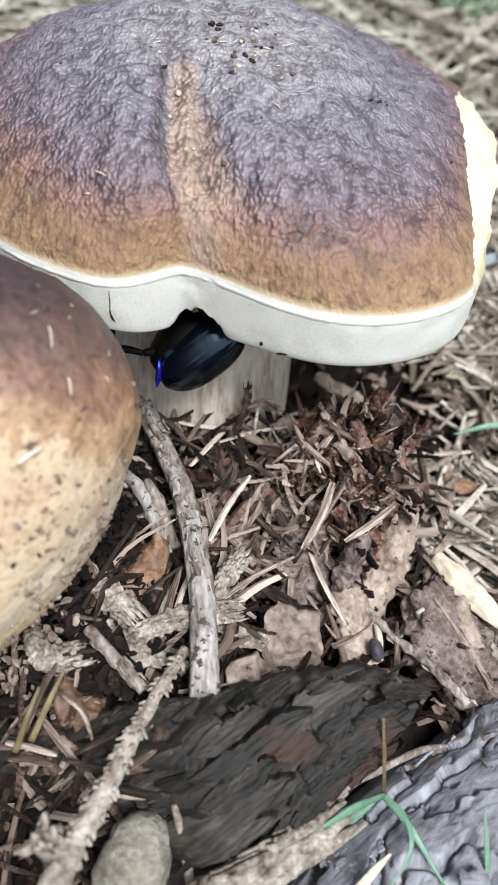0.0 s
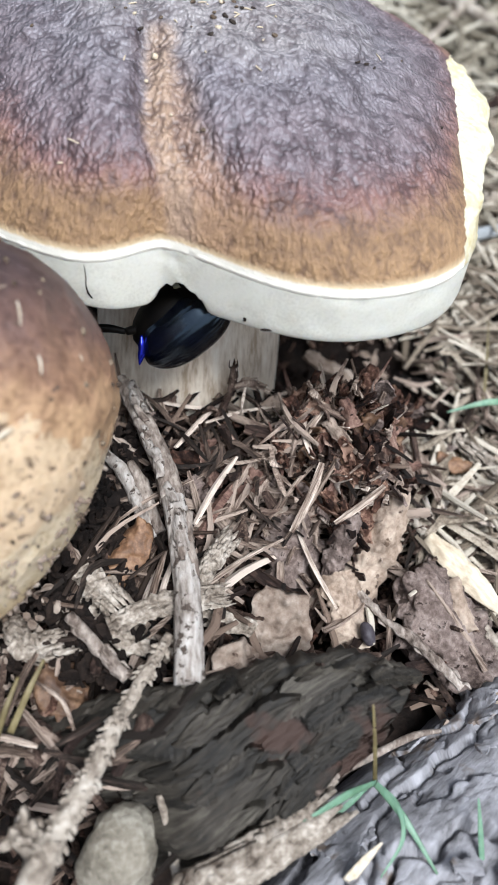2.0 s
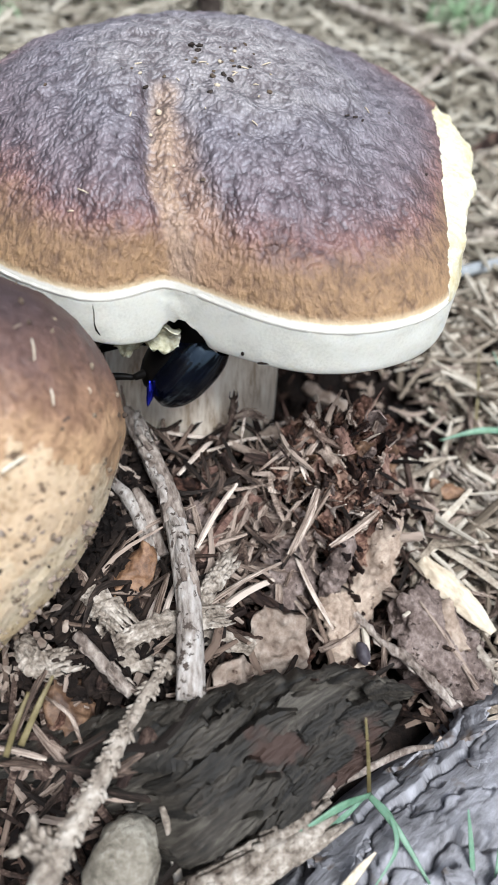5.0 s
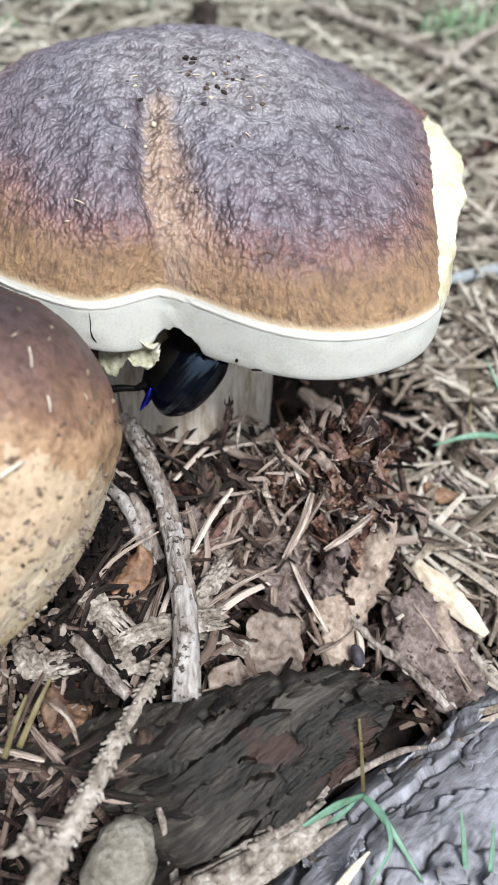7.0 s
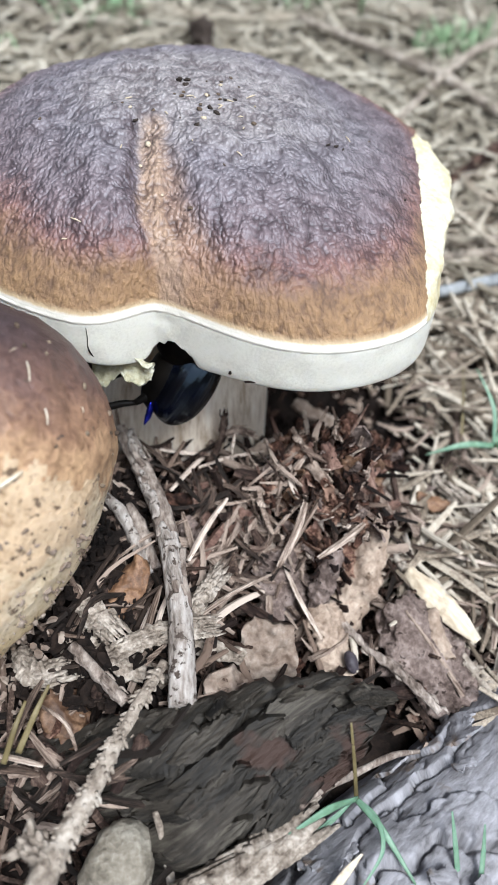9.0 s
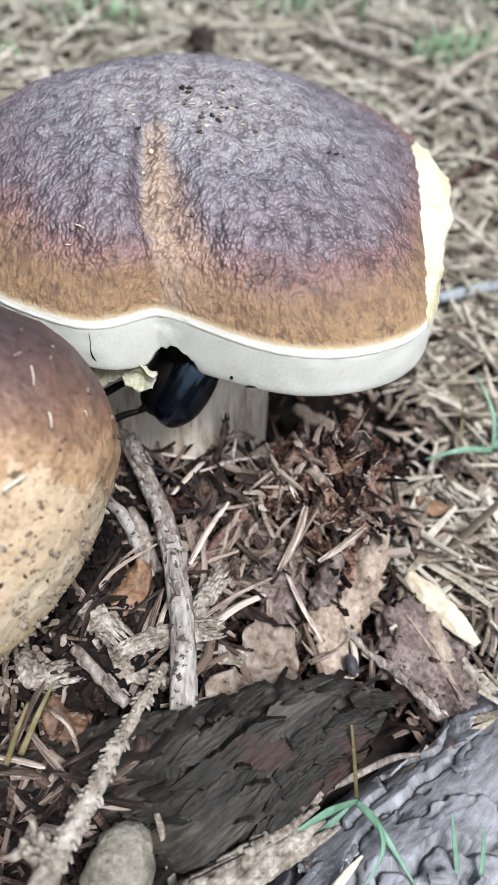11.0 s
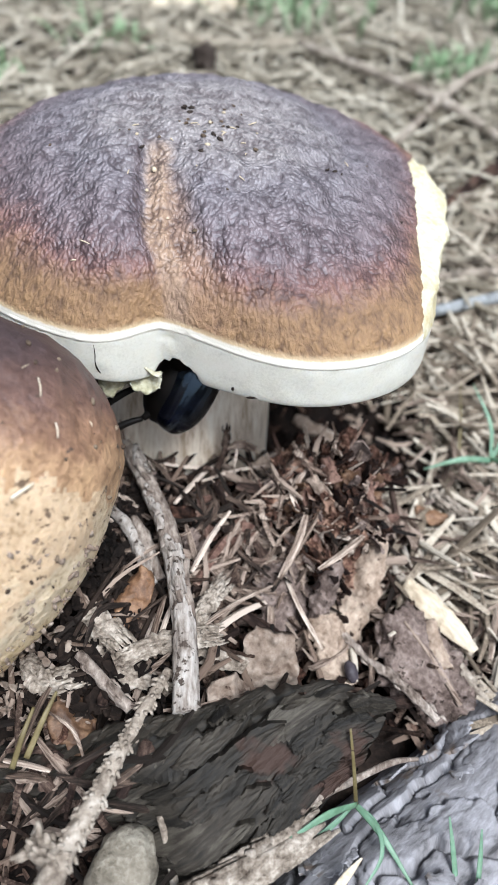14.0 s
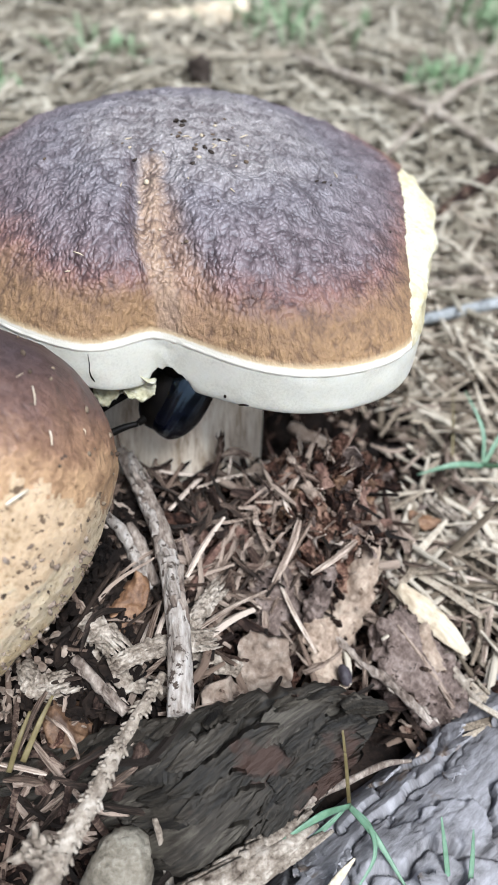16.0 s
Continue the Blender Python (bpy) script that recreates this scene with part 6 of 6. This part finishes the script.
def crumbs(name, label, count, mat, region, seed, size=(0.8, 3.2), lift=(0.0, 0.003), keep=None):
    """Uncountable flat crumbs of bark and rotten wood in one mesh."""
    rnd = random.Random(seed)
    v, f, k = [], [], 0
    while k < count:
        x, y = region(rnd)
        if keep and not keep(x, y):
            continue
        k += 1
        s = rnd.uniform(*size) * 0.001
        m = pose(x, y, ground(x, y) + rnd.uniform(*lift), rnd.gauss(0, 45), rnd.gauss(0, 45), rnd.uniform(0, 360))
        base = len(v)
        n = rnd.randint(5, 7)
        for layer in (1, -1):
            for i in range(n):
                w = 2 * math.pi * i / n
                q = s * rnd.uniform(0.55, 1.1)
                v.append(m @ Vector((q * math.cos(w) * 1.4, q * math.sin(w) * 0.75, layer * s * 0.16 + rnd.gauss(0, s * 0.1))))
        f.append(tuple(base + i for i in range(n)))
        f.append(tuple(base + n + i for i in reversed(range(n))))
        for i in range(n):
            a, b = base + i, base + (i + 1) % n
            f.append((a, a + n, b + n, b))
    thing(name, label, "litter", kind="stuff", me=mesh_of(name, v, f, mat, smooth=False))


crumbs("wood_crumbs", "dark red-brown crumbs of rotten wood round the stem", 1500, M_CRUMB, lambda r: (r.gauss(0.019, 0.012), r.gauss(-0.032, 0.012)), 6, (0.25, 1.0), (-0.003, 0.0012), clear)
crumbs("bark_crumbs", "brown crumbs of bark in the litter", 2200, M_CRUMB, lambda r: (r.uniform(-0.03, 0.06), r.uniform(-0.085, 0.02)), 7, (0.3, 1.2), (-0.0035, 0.0), clear)
crumbs("pale_crumbs", "pale bits of bark and leaf in the litter", 1300, M_MUD, lambda r: (r.uniform(0.032, 0.1), r.uniform(-0.06, 0.1)), 8, (0.3, 1.4), (0.0, 0.003), clear)


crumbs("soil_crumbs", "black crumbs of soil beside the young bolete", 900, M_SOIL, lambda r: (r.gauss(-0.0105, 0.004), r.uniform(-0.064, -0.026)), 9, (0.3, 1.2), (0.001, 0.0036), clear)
crumbs("front_crumbs", "pale crumbled bark and leaf bits beside the young bolete", 120, M_MUD, lambda r: (r.gauss(-0.0185, 0.0035), r.gauss(-0.0585, 0.003)), 14, (0.25, 0.9), (0.0, 0.0036), clear)
crumbs("far_duff", "grey-green crumbled duff between far needles", 5000, M_NEEDLE_FAR, lambda r: (r.uniform(-0.17, 0.26), r.uniform(0.05, 0.42)), 10, (1.0, 3.5), (-0.002, 0.002), clear)


# ---- green plants behind ----
def moss_tuft(at, size, count, seed, label):
    rnd = random.Random(seed)
    v, f = [], []
    for k in range(count):
        c = Vector((rnd.gauss(0, size * 0.45), rnd.gauss(0, size * 0.45), 0))
        tip = c + Vector((rnd.gauss(0, size * 0.35), rnd.gauss(0, size * 0.35), size * rnd.uniform(0.25, 0.8)))
        tube([c, (c + tip) / 2 + Vector((0, 0, size * 0.15)), tip], [0.0005, 0.0009, 0.0002], 4, 2, 0.35, verts=v, faces=f)
    thing("green_tuft", label, "plant", "green tufts", "stuff", me=mesh_of("green_tuft", v, f, M_FERN), at=pose(at[0], at[1], ground(at[0], at[1])))


moss_tuft((0.106, 0.205), 0.016, 70, 1, "bright green feathery seedling in the litter")
moss_tuft((0.047, 0.262), 0.03, 40, 2, "thin green grass shoots between dry stalks")
moss_tuft((0.035, 0.302), 0.014, 40, 3, "green leaf bits beside the pale curled leaf")
moss_tuft((-0.03, 0.225), 0.02, 26, 4, "sparse green shoots in the dry litter")
moss_tuft((0.15, 0.285), 0.03, 50, 5, "green grass shoots far back in the litter")
moss_tuft((-0.075, 0.185), 0.02, 26, 6, "green shoots beside a dry twig")


# ---- small bits on the caps ----
def on_cap(x, y):
    """The cap's surface over a place (mm)."""
    dx, dy = x * 0.001 - CAP_C[0], y * 0.001 - CAP_C[1]
    th, r = math.atan2(dy, dx), math.hypot(dx, dy)
    lo, hi = 0.0, 1.0
    for k in range(24):
        mid = (lo + hi) / 2
        p = cap_point(th, mid)
        if math.hypot(p.x - CAP_C[0], p.y - CAP_C[1]) < r:
            lo = mid
        else:
            hi = mid
    return cap_point(th, lo)


def cap_bits():
    rnd = random.Random(31)
    for k in range(46):
        x, y = (rnd.gauss(4, 6), rnd.gauss(-1, 4.5)) if k < 30 else (rnd.uniform(-20, 30), rnd.uniform(-24, 8))
        q = on_cap(x, y)
        if k % 3 == 0:
            L = rnd.uniform(0.5, 1.8)
            v, f = tube([mm(-L / 2, 0, 0), mm(0, 0.03, 0.04), mm(L / 2, 0, 0)], [0.00008, 0.00012, 0.00006], 5, 2)
            me, label = mesh_of("cap_crumb", v, f, M_PALE), "tiny pale needle bit stuck on the cap"
        else:
            s = rnd.uniform(0.12, 0.42) * 0.001
            v, f = lumped((s * 1.4, s, s * 0.7), k, 0.5, 1.5, 1)
            me, label = mesh_of("cap_crumb", v, f, M_SOIL_SPECK if k % 4 else M_PALE), "tiny crumb of soil stuck on the cap"
        thing("cap_crumb", label, "crumb", "crumbs on the cap", me=me, at=Matrix.Translation(q + mm(0, 0, 0.1)) @ pose(0, 0, 0, rnd.uniform(-20, 20), rnd.uniform(-20, 20), rnd.uniform(0, 360)))


def cap_pit_marks():
    """Dark lumps set on the cap in place of its shaded pits, and crumbs."""
    rnd = random.Random(52)
    for k, (x, y, size) in enumerate(((1.2, 6.6, 0.75), (2.3, 7.2, 0.6), (2.0, 5.8, 0.45), (5.4, -1.6, 0.42), (6.3, -2.4, 0.5), (3.6, -6.2, 0.45), (7.6, 0.6, 0.38), (9.0, 1.2, 0.3), (-4.8, -4.2, 0.4), (22.0, -4.6, 0.3), (23.0, -5.0, 0.34), (24.0, -5.3, 0.26), (33.0, -9.6, 0.3))):
        v, f = lumped((size * 0.0011, size * 0.0007, size * 0.0004), k + 3, 0.7, 1.8, 2)
        thing("cap_crumb", "small dark pit mark or crumb on the cap", "crumb", "crumbs on the cap", me=mesh_of("cap_crumb", v, f, M_CONE), at=Matrix.Translation(on_cap(x, y) + mm(0, 0, 0.15)) @ pose(0, 0, 0, rnd.uniform(-15, 15), rnd.uniform(-15, 15), rnd.uniform(0, 360)))


cap_bits()
cap_pit_marks()


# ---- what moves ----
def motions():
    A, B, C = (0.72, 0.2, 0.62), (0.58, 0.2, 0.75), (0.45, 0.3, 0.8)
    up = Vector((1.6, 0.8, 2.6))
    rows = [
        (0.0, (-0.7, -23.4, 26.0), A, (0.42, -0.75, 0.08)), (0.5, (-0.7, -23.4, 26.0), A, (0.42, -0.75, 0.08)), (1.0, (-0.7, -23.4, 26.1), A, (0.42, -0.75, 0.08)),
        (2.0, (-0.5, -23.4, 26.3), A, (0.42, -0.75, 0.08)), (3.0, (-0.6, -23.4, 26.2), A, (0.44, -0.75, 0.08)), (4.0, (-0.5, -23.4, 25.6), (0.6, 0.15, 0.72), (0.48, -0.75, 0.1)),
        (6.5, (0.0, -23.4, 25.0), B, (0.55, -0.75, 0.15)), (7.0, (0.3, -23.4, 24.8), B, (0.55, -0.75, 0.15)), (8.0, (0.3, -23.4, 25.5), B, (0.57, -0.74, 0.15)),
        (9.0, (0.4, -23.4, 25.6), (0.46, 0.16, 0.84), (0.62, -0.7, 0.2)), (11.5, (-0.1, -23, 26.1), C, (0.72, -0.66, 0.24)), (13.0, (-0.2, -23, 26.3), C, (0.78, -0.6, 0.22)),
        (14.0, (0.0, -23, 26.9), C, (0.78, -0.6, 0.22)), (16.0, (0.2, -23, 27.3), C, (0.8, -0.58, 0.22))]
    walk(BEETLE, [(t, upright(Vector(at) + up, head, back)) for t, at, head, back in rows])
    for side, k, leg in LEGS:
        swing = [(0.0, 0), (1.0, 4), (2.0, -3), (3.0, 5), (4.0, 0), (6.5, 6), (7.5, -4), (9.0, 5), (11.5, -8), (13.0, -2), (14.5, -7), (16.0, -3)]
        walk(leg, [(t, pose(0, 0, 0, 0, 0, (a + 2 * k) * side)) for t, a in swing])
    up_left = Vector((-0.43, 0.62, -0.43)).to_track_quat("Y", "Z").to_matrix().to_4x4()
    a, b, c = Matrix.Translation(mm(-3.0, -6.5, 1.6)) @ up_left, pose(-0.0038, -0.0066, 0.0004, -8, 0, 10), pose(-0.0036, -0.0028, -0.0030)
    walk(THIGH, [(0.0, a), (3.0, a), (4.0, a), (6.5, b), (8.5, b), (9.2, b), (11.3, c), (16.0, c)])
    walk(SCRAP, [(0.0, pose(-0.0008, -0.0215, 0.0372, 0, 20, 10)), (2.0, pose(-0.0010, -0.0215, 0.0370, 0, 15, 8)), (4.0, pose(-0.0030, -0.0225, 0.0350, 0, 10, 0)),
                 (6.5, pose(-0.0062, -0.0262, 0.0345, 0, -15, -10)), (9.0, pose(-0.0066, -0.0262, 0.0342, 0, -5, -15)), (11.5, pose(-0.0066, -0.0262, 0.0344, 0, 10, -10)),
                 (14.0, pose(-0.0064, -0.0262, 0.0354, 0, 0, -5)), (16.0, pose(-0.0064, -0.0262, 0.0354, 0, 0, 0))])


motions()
